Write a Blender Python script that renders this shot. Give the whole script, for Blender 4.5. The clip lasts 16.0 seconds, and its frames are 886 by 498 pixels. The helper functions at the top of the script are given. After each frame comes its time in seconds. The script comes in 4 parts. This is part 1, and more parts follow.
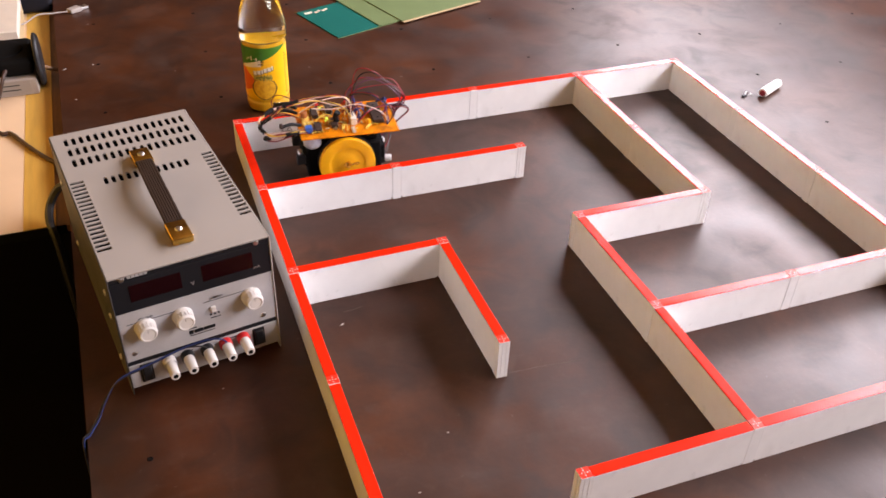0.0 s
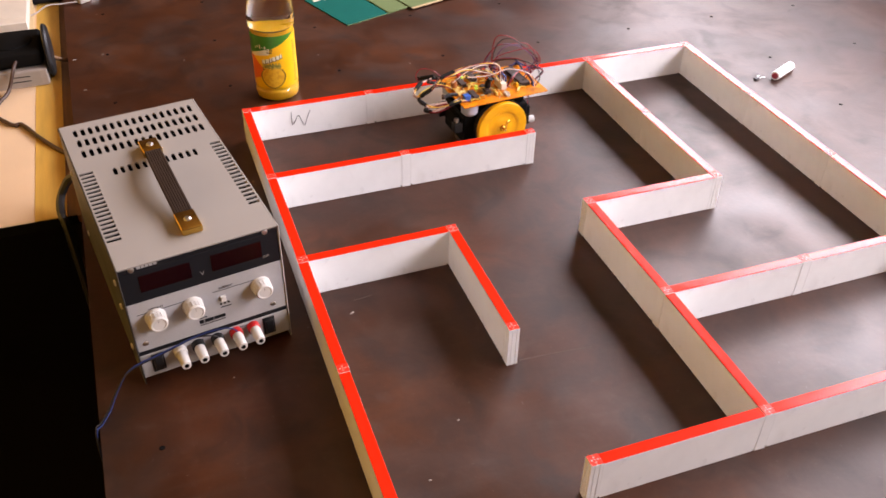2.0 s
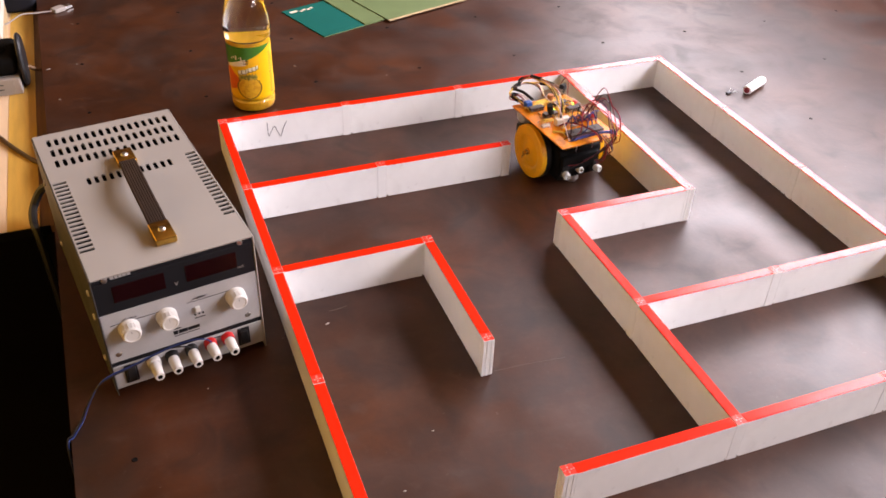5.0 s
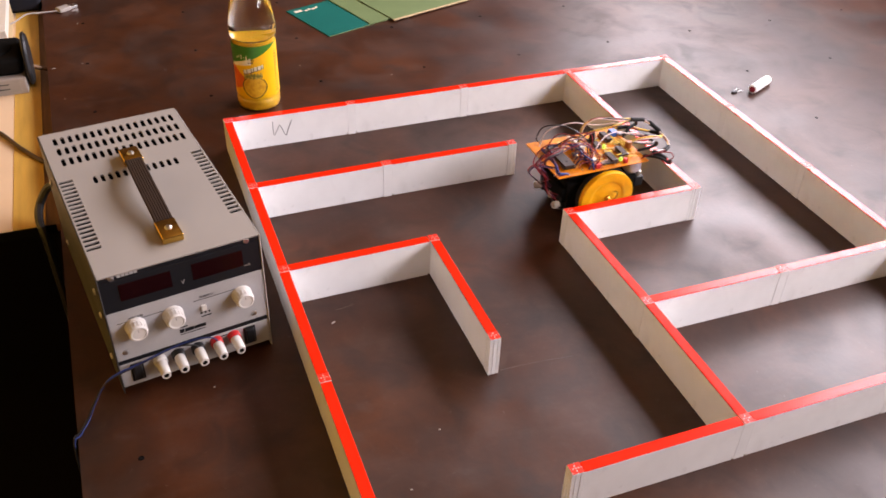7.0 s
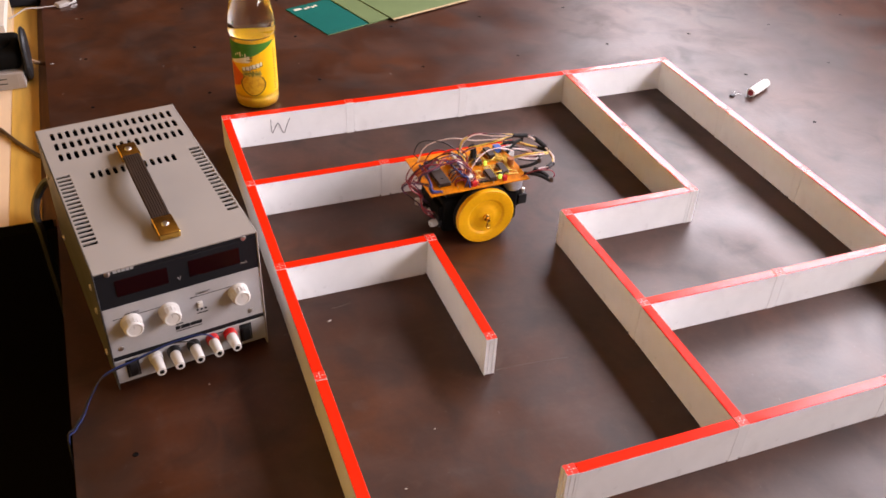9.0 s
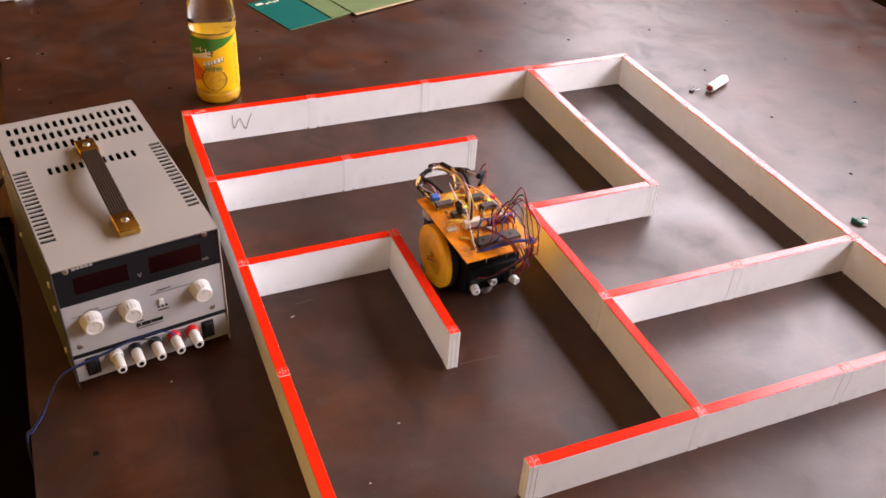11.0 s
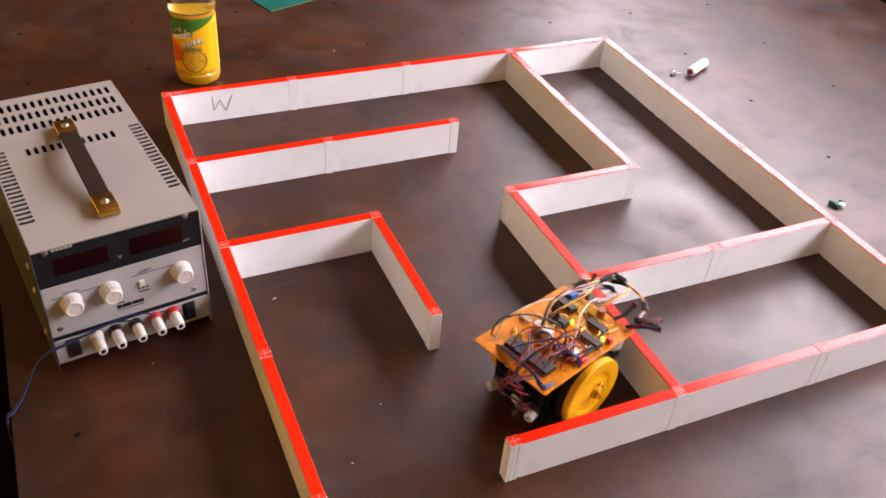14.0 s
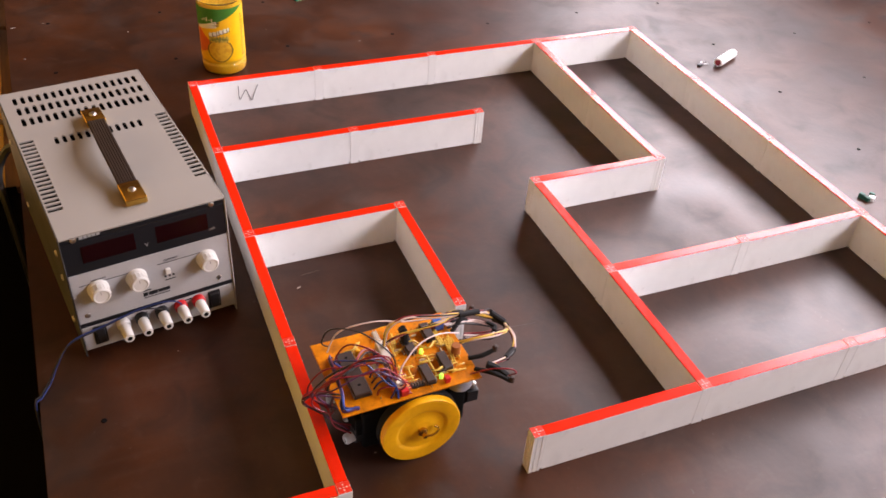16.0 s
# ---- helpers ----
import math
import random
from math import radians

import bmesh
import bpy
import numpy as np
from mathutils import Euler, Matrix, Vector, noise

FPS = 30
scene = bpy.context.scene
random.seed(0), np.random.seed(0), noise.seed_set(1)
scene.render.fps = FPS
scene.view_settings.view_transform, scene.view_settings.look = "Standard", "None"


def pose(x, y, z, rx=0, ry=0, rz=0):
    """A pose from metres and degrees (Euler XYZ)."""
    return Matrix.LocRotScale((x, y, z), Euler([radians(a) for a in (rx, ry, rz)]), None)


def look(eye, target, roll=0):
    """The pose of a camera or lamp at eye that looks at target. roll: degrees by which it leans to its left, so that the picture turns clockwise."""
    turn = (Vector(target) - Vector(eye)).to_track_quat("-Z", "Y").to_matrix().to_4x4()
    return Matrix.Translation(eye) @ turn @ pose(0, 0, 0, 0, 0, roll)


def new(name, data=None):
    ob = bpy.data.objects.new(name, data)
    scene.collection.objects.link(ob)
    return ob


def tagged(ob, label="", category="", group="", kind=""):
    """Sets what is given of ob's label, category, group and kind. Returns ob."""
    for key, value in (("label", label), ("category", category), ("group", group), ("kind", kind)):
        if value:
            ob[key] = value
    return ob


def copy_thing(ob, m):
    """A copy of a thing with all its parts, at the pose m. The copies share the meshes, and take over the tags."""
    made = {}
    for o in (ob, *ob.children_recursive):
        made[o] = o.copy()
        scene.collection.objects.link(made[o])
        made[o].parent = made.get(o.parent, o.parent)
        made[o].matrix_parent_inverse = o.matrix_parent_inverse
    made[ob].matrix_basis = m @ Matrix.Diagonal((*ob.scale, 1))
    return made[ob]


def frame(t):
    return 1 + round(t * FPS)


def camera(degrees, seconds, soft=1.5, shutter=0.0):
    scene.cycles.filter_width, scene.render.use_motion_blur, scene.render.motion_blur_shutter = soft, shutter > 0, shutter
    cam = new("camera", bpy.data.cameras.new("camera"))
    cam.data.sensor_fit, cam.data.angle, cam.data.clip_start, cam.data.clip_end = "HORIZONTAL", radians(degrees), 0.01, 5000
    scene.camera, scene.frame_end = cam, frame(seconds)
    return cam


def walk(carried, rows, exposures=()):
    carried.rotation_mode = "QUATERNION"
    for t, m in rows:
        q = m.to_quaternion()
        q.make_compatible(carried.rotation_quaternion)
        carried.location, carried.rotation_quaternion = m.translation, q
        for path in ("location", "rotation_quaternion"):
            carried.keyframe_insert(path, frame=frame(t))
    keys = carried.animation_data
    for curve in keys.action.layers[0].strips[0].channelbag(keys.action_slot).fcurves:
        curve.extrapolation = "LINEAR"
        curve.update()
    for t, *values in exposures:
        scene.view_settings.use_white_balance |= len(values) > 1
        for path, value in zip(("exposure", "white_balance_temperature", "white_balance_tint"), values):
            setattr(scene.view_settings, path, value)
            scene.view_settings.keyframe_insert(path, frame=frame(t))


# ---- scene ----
cam = camera(53.0, 16.0, soft=1.6, shutter=0.5)
# seconds, eye, target, roll
PATH = (
    (0, (-0.128, -1.152, 0.672), (0.455, 0.341, -0.524), 2.1),
    (0.5, (-0.124, -1.152, 0.67), (0.451, 0.34, -0.531), 2.0),
    (1, (-0.127, -1.152, 0.67), (0.452, 0.338, -0.533), 2.0),
    (1.5, (-0.126, -1.153, 0.67), (0.434, 0.341, -0.536), 1.6),
    (2, (-0.123, -1.151, 0.672), (0.426, 0.334, -0.549), 1.0),
    (2.5, (-0.122, -1.152, 0.67), (0.441, 0.332, -0.545), 1.7),
    (3, (-0.128, -1.152, 0.673), (0.436, 0.337, -0.537), 2.0),
    (3.5, (-0.125, -1.154, 0.671), (0.435, 0.345, -0.528), 1.9),
    (4, (-0.127, -1.155, 0.673), (0.427, 0.348, -0.525), 1.4),
    (4.5, (-0.122, -1.155, 0.674), (0.474, 0.329, -0.526), 2.2),
    (4.7, (-0.122, -1.155, 0.674), (0.4792, 0.3269, -0.526), 2.2),
    (6.8, (-0.127, -1.154, 0.67), (0.486, 0.334, -0.518), 2.5),
    (7, (-0.126, -1.154, 0.671), (0.471, 0.332, -0.527), 2.1),
    (7.5, (-0.126, -1.153, 0.671), (0.478, 0.325, -0.535), 2.5),
    (8, (-0.126, -1.155, 0.671), (0.484, 0.328, -0.524), 2.8),
    (8.5, (-0.127, -1.154, 0.67), (0.481, 0.329, -0.526), 2.9),
    (8.7, (-0.127, -1.154, 0.67), (0.4776, 0.3304, -0.526), 2.9),
    (10.8, (-0.122, -1.156, 0.671), (0.524, 0.301, -0.537), 3.6),
    (11, (-0.125, -1.158, 0.671), (0.55, 0.293, -0.53), 4.2),
    (11.5, (-0.128, -1.16, 0.672), (0.556, 0.287, -0.527), 4.6),
    (12, (-0.127, -1.158, 0.672), (0.543, 0.285, -0.54), 4.0),
    (12.5, (-0.124, -1.156, 0.67), (0.527, 0.283, -0.557), 3.5),
    (13, (-0.123, -1.154, 0.668), (0.552, 0.271, -0.563), 4.5),
    (13.5, (-0.124, -1.161, 0.672), (0.601, 0.242, -0.555), 5.5),
    (14, (-0.127, -1.161, 0.67), (0.58, 0.252, -0.555), 5.2),
    (14.5, (-0.131, -1.161, 0.671), (0.562, 0.257, -0.558), 4.7),
    (15, (-0.128, -1.159, 0.671), (0.55, 0.255, -0.57), 4.5),
    (15.5, (-0.13, -1.158, 0.669), (0.535, 0.26, -0.575), 4.5),
    (16, (-0.128, -1.16, 0.668), (0.528, 0.262, -0.576), 4.5),
)

walk(cam, [(t, look(e, a, r)) for t, e, a, r in PATH], exposures=[(0.0, -0.28, 6850, 26), (4.5, -0.28, 6850, 26), (7.0, -0.40, 6850, 26), (12.5, -0.40, 6850, 26), (13.5, -0.38, 6850, 26), (16.0, -0.39, 6850, 26)])

# ---- light ----
world = bpy.data.worlds.new("world")
scene.world = world
world.use_nodes = True
wn = world.node_tree
sky = wn.nodes.new("ShaderNodeTexSky")
sky.sky_type, sky.sun_disc = "NISHITA", False
sky.sun_elevation, sky.sun_rotation = radians(40), radians(120)
wn.links.new(sky.outputs[0], wn.nodes["Background"].inputs[0])
wn.nodes["Background"].inputs[1].default_value = 0.1

WIN_X, WIN_Y0, WIN_Y1, WIN_Z0, WIN_Z1 = 1.72, -2.2, 1.9, 0.62, 1.50


def window_light(x, y0, y1, z0, z1, watts, color):
    data = bpy.data.lights.new("window_light", "AREA")
    data.shape, data.size, data.size_y = "RECTANGLE", y1 - y0, z1 - z0
    data.energy, data.color = watts, color
    ob = new("window_light", data)
    ob.matrix_world = look((x, (y0 + y1) / 2, (z0 + z1) / 2), (x - 1, (y0 + y1) / 2, (z0 + z1) / 2))
    return ob


window_light(WIN_X + 0.02, WIN_Y0 + 0.02, WIN_Y1 - 0.02, WIN_Z0 + 0.02, WIN_Z1 - 0.02, 236, (0.91, 0.95, 1.0))


# ---- materials ----
def mat(name, color, rough=0.5, metal=0.0, vary=0.12, scale=40.0, bump=0.05, fine=400.0, rvary=0.1, spec=0.5, emit=0.0,
        trans=0.0, ior=1.45, second=None, mix=(0.45, 0.6), stretch=(1, 1, 1), coat=0.0):
    """Principled material with colour variation at two scales, uneven gloss and fine relief."""
    m = bpy.data.materials.new(name)
    m.use_nodes = True
    nt = m.node_tree
    b = nt.nodes["Principled BSDF"]
    tc = nt.nodes.new("ShaderNodeTexCoord")
    mp = nt.nodes.new("ShaderNodeMapping")
    mp.inputs["Scale"].default_value = stretch
    nt.links.new(tc.outputs["Object"], mp.inputs["Vector"])

    def noise_tex(s, detail=4.0):
        n = nt.nodes.new("ShaderNodeTexNoise")
        n.inputs["Scale"].default_value, n.inputs["Detail"].default_value = s, detail
        nt.links.new(mp.outputs[0], n.inputs["Vector"])
        return n
    big, small = noise_tex(scale), noise_tex(fine, 2.0)
    ramp = nt.nodes.new("ShaderNodeValToRGB")
    dark = [c * (1 - vary) for c in color]
    light = [min(1.0, c * (1 + vary)) for c in (second or color)]
    ramp.color_ramp.elements[0].color = (*dark, 1)
    ramp.color_ramp.elements[1].color = (*light, 1)
    ramp.color_ramp.elements[0].position, ramp.color_ramp.elements[1].position = mix if second else (0.3, 0.7)
    nt.links.new(big.outputs["Fac"], ramp.inputs["Fac"])
    mul = nt.nodes.new("ShaderNodeMixRGB")
    mul.blend_type, mul.inputs[0].default_value = "OVERLAY", min(0.35, vary)
    nt.links.new(ramp.outputs[0], mul.inputs[1])
    nt.links.new(small.outputs["Fac"], mul.inputs[2])
    nt.links.new(mul.outputs[0], b.inputs["Base Color"])
    rr = nt.nodes.new("ShaderNodeMapRange")
    rr.inputs["To Min"].default_value, rr.inputs["To Max"].default_value = max(0.02, rough - rvary), min(1.0, rough + rvary)
    nt.links.new(big.outputs["Fac"], rr.inputs["Value"])
    nt.links.new(rr.outputs[0], b.inputs["Roughness"])
    bp = nt.nodes.new("ShaderNodeBump")
    bp.inputs["Strength"].default_value, bp.inputs["Distance"].default_value = bump, 0.001
    nt.links.new(small.outputs["Fac"], bp.inputs["Height"])
    nt.links.new(bp.outputs[0], b.inputs["Normal"])
    b.inputs["Metallic"].default_value = metal
    b.inputs["Specular IOR Level"].default_value = spec
    b.inputs["IOR"].default_value = ior
    b.inputs["Transmission Weight"].default_value = trans
    b.inputs["Coat Weight"].default_value = coat
    if emit:
        b.inputs["Emission Color"].default_value = (*color, 1)
        b.inputs["Emission Strength"].default_value = emit
    return m


M = dict(
    board=mat("black_board", (0.036, 0.0084, 0.0018), 0.37, second=(0.076, 0.0205, 0.0052), mix=(0.3, 0.8), vary=0.15, scale=7, bump=0.10, fine=160, rvary=0.07, spec=0.58),
    white_wall=mat("white_plastic", (0.84, 0.835, 0.82), 0.40, vary=0.04, scale=30, bump=0.04),
    red=mat("red_tape", (0.78, 0.020, 0.002), 0.20, vary=0.08, scale=60, bump=0.03, rvary=0.05, spec=0.36),
    worn_red=mat("worn_red_paint", (0.78, 0.03, 0.006), 0.35, second=(0.85, 0.70, 0.65), mix=(0.62, 0.66), scale=260, vary=0.05),
    hole=mat("hole_shade_black", (0.006, 0.005, 0.005), 0.95, spec=0.1),
    speck=mat("paint_speck", (0.30, 0.26, 0.23), 0.7),
    scratch=mat("scratch", (0.13, 0.10, 0.085), 0.4),
    pencil=mat("pencil", (0.22, 0.21, 0.21), 0.6),
    psu_grey=mat("grey_enamel", (0.325, 0.297, 0.268), 0.42, vary=0.04, scale=15, bump=0.15, fine=900),
    psu_side=mat("dark_grey_and_shade", (0.045, 0.045, 0.048), 0.5, vary=0.06, scale=15, bump=0.15, fine=900),
    shade_black=mat("painted_shade", (0.006, 0.006, 0.006), 0.9, spec=0.05),
    psu_strip=mat("dark_panel", (0.011, 0.0115, 0.014), 0.5, vary=0.06, spec=0.25),
    psu_white=mat("white_panel", (0.40, 0.39, 0.39), 0.45, vary=0.04),
    red_glass=mat("red_display_window", (0.013, 0.002, 0.003), 0.2, vary=0.05, spec=0.25),
    knob=mat("ivory_knob", (0.64, 0.61, 0.57), 0.4, vary=0.04),
    black=mat("black_plastic", (0.012, 0.012, 0.013), 0.4),
    rubber=mat("black_rubber", (0.009, 0.008, 0.008), 0.75, spec=0.3),
    matte=mat("matte_black", (0.004, 0.0037, 0.0037), 0.75, spec=0.12),
    grey_plastic=mat("grey_plastic", (0.36, 0.32, 0.29), 0.5, vary=0.06),
    ceramic=mat("brown_ceramic", (0.36, 0.12, 0.035), 0.4),
    red_plastic=mat("red_plastic", (0.55, 0.02, 0.02), 0.35),
    steel=mat("steel", (0.62, 0.6, 0.58), 0.3, metal=1.0),
    brass=mat("polished_brass", (0.60, 0.36, 0.08), 0.22, metal=1.0, vary=0.12, scale=120, rvary=0.08),
    strap=mat("brown_strap", (0.028, 0.015, 0.009), 0.65, spec=0.2, vary=0.2, scale=60),
    yellow=mat("yellow_plastic", (0.85, 0.40, 0.002), 0.42, vary=0.10, scale=50),
    pcb=mat("orange_laminate", (0.70, 0.215, 0.001), 0.40, spec=0.25, vary=0.22, scale=60, fine=700),
    ic=mat("ic_epoxy", (0.045, 0.026, 0.02), 0.55),
    blue=mat("blue_plastic", (0.03, 0.11, 0.42), 0.4),
    wire_orange=mat("orange_wire", (0.55, 0.10, 0.015), 0.4),
    wire_red=mat("red_wire", (0.24, 0.015, 0.022), 0.4),
    wire_black=mat("black_wire", (0.015, 0.013, 0.014), 0.4),
    wire_blue=mat("blue_wire", (0.018, 0.040, 0.20), 0.4),
    lead_blue=mat("dark_blue_lead", (0.010, 0.024, 0.11), 0.4),
    wire_purple=mat("purple_wire", (0.10, 0.032, 0.085), 0.4),
    wire_white=mat("pale_pink_wire", (0.72, 0.55, 0.5), 0.4),
    wire_yellow=mat("yellow_wire", (0.75, 0.5, 0.08), 0.4),
    solder=mat("tinned_solder", (0.7, 0.68, 0.65), 0.3, metal=1.0),
    led=mat("lit_led", (0.45, 1.0, 0.10), 0.3, emit=1.2),
    clear=mat("clear_plastic", (0.95, 0.95, 0.95), 0.06, vary=0.0, trans=1.0, ior=1.35, bump=0.0, rvary=0.03),
    glue=mat("cloudy_glue", (0.36, 0.36, 0.40), 0.4, vary=0.2, scale=90),
    juice=mat("pale_juice", (0.85, 0.47, 0.015), 0.3, vary=0.03),
    label=mat("yellow_label", (0.85, 0.45, 0.0), 0.33, vary=0.05),
    label_green=mat("green_label", (0.035, 0.16, 0.012), 0.35),
    label_orange=mat("orange_label", (0.70, 0.12, 0.012), 0.4),
    label_pale=mat("pale_print", (0.75, 0.66, 0.5), 0.4),
    label_fruit=mat("fruit_print", (0.82, 0.44, 0.02), 0.4, second=(0.55, 0.26, 0.01), scale=160),
    leaf_print=mat("leaf_print", (0.22, 0.19, 0.02), 0.45, second=(0.45, 0.30, 0.05), scale=200),
    label_dark=mat("dark_print", (0.16, 0.09, 0.01), 0.45),
    teal=mat("teal_laminate", (0.0, 0.108, 0.088), 0.5, spec=0.2, vary=0.08, scale=25),
    pale_green=mat("pale_green_laminate", (0.13, 0.18, 0.075), 0.55, spec=0.2, vary=0.1, scale=25),
    tan=mat("tan_edge", (0.45, 0.33, 0.18), 0.6),
    wood=mat("yellow_wood", (0.62, 0.36, 0.07), 0.45, vary=0.12, scale=12, stretch=(9, 1, 1)),
    sheet=mat("cream_laminate", (0.74, 0.53, 0.34), 0.4, vary=0.06, scale=8),
    brown_wood=mat("brown_wood", (0.22, 0.11, 0.045), 0.55, vary=0.25, scale=14, stretch=(9, 1, 1)),
    cream=mat("cream_plastic", (0.68, 0.61, 0.52), 0.45, vary=0.05),
    cord=mat("brown_cord", (0.06, 0.03, 0.02), 0.5),
    navy=mat("navy_cloth", (0.0030, 0.0035, 0.009), 0.85, vary=0.25, bump=0.4),
    dark_red=mat("dark_red_end", (0.22, 0.012, 0.02), 0.4),
    green_plastic=mat("green_plastic", (0.008, 0.075, 0.045), 0.5),
    dark_wall=mat("unseen_dark_wall", (0.10, 0.055, 0.03), 0.6, vary=0.2, scale=5, stretch=(6, 6, 1)),
    cupboard=mat("warm_bounce_yellow", (0.90, 0.52, 0.07), 0.6, vary=0.12, scale=4, stretch=(1, 6, 1)),
    white=mat("white_tube", (0.55, 0.55, 0.54), 0.5),
    ceiling=mat("ceiling_paint", (0.26, 0.17, 0.09), 0.9, vary=0.06, scale=3),
    tile=mat("floor_shade_black", (0.008, 0.006, 0.005), 0.9, vary=0.2, scale=6, spec=0.1),
    frame=mat("window_paint", (0.5, 0.45, 0.4), 0.5),

)


def add_dust(m, color, scale, low, high, most, stretch=(1, 1, 1), turn=0):
    """Dusty smears over a material, which also dull its gloss."""
    nt = m.node_tree
    b = nt.nodes["Principled BSDF"]
    tc = nt.nodes.new("ShaderNodeTexCoord")
    n = nt.nodes.new("ShaderNodeTexNoise")
    n.inputs["Scale"].default_value, n.inputs["Detail"].default_value, n.inputs["Roughness"].default_value = scale, 5.0, 0.52
    n.inputs["Distortion"].default_value = 0.8
    mp = nt.nodes.new("ShaderNodeMapping")
    mp.inputs["Scale"].default_value, mp.inputs["Rotation"].default_value = stretch, (0, 0, radians(turn))
    nt.links.new(tc.outputs["Object"], mp.inputs["Vector"])
    nt.links.new(mp.outputs[0], n.inputs["Vector"])
    mr = nt.nodes.new("ShaderNodeMapRange")
    for key, value in (("From Min", low), ("From Max", high), ("To Max", most)):
        mr.inputs[key].default_value = value
    nt.links.new(n.outputs["Fac"], mr.inputs["Value"])
    mr.interpolation_type = "SMOOTHSTEP"
    mix = nt.nodes.new("ShaderNodeMixRGB")
    nt.links.new(mr.outputs[0], mix.inputs[0])
    nt.links.new(b.inputs["Base Color"].links[0].from_socket, mix.inputs[1])
    mix.inputs[2].default_value = (*color, 1)
    nt.links.new(mix.outputs[0], b.inputs["Base Color"])
    add = nt.nodes.new("ShaderNodeMath")
    add.operation = "MULTIPLY_ADD"
    add.inputs[1].default_value = 0.15
    nt.links.new(mr.outputs[0], add.inputs[0])
    nt.links.new(b.inputs["Roughness"].links[0].from_socket, add.inputs[2])
    nt.links.new(add.outputs[0], b.inputs["Roughness"])


add_dust(M["board"], (0.082, 0.045, 0.033), 9.0, 0.44, 0.80, 0.50)
add_dust(M["board"], (0.11, 0.075, 0.060), 5.0, 0.50, 0.85, 0.16, (1, 9, 1), 24)
add_dust(M["board"], (0.11, 0.075, 0.060), 5.0, 0.54, 0.85, 0.12, (7, 1, 1), -31)
add_dust(M["board"], (0.15, 0.12, 0.11), 240.0, 0.66, 0.80, 0.5)
add_dust(M["board"], (0.010, 0.0040, 0.0022), 15.0, 0.42, 0.80, 0.7)
add_dust(M["board"], (0.012, 0.0042, 0.0022), 5.0, 0.40, 0.72, 0.6)
add_dust(M["board"], (0.085, 0.052, 0.040), 34.0, 0.56, 0.80, 0.28)
add_dust(M["white_wall"], (0.45, 0.42, 0.38), 14.0, 0.52, 0.82, 0.42)
add_dust(M["white_wall"], (0.30, 0.27, 0.24), 55.0, 0.62, 0.80, 0.35)
add_dust(M["pcb"], (0.20, 0.055, 0.004), 70.0, 0.45, 0.75, 0.55)
add_dust(M["pcb"], (0.10, 0.035, 0.006), 160.0, 0.55, 0.75, 0.5)
add_dust(M["yellow"], (0.55, 0.22, 0.002), 60.0, 0.5, 0.85, 0.35)
add_dust(M["psu_grey"], (0.30, 0.27, 0.24), 11.0, 0.52, 0.85, 0.35)

# ---- mesh helpers ----
def box_bm(x0, y0, z0, x1, y1, z1, bevel=0.0, seg=2, bm=None):
    own = bmesh.new()
    bmesh.ops.create_cube(own, size=1.0)
    for v in own.verts:
        v.co = Vector(((x0 + x1) / 2 + v.co.x * (x1 - x0), (y0 + y1) / 2 + v.co.y * (y1 - y0), (z0 + z1) / 2 + v.co.z * (z1 - z0)))
    if bevel:
        bmesh.ops.bevel(own, geom=list(own.edges), offset=bevel, segments=seg, affect="EDGES", profile=0.5)
    return join_bm(bm, own)


def join_bm(bm, own):
    if bm is None:
        return own
    me = bpy.data.meshes.new("tmp")
    own.to_mesh(me)
    own.free()
    bm.from_mesh(me)
    bpy.data.meshes.remove(me)
    return bm


def lathe_bm(profile, seg=32, axis="z", at=(0, 0, 0), bm=None):
    """Surface of revolution of (radius, height) pairs; axis z, or y / x turned."""
    own = bmesh.new()
    rings = []
    for r, h in profile:
        rings.append([own.verts.new((r * math.cos(2 * math.pi * k / seg), r * math.sin(2 * math.pi * k / seg), h)) for k in range(seg)]
                     if r > 1e-6 else [own.verts.new((0, 0, h))])
    for a, b in zip(rings, rings[1:]):
        for k in range(seg):
            n = (k + 1) % seg
            if len(a) == 1 and len(b) == 1:
                continue
            if len(a) == 1:
                own.faces.new((a[0], b[k], b[n]))
            elif len(b) == 1:
                own.faces.new((a[k], a[n], b[0]))
            else:
                own.faces.new((a[k], a[n], b[n], b[k]))
    turn = {"z": Matrix(), "y": Matrix.Rotation(-math.pi / 2, 4, "X"), "-y": Matrix.Rotation(math.pi / 2, 4, "X"), "x": Matrix.Rotation(math.pi / 2, 4, "Y")}[axis]
    own.transform(Matrix.Translation(at) @ turn)
    bmesh.ops.recalc_face_normals(own, faces=own.faces)
    return join_bm(bm, own)


def spline(points, steps=6):
    pts = [Vector(p) for p in points]
    out = []
    for i in range(len(pts) - 1):
        a, b, c, d = pts[max(i - 1, 0)], pts[i], pts[i + 1], pts[min(i + 2, len(pts) - 1)]
        for k in range(steps):
            t = k / steps
            out.append(0.5 * (2 * b + (c - a) * t + (2 * a - 5 * b + 4 * c - d) * t * t + (3 * b - a - 3 * c + d) * t ** 3))
    return out + [pts[-1]]


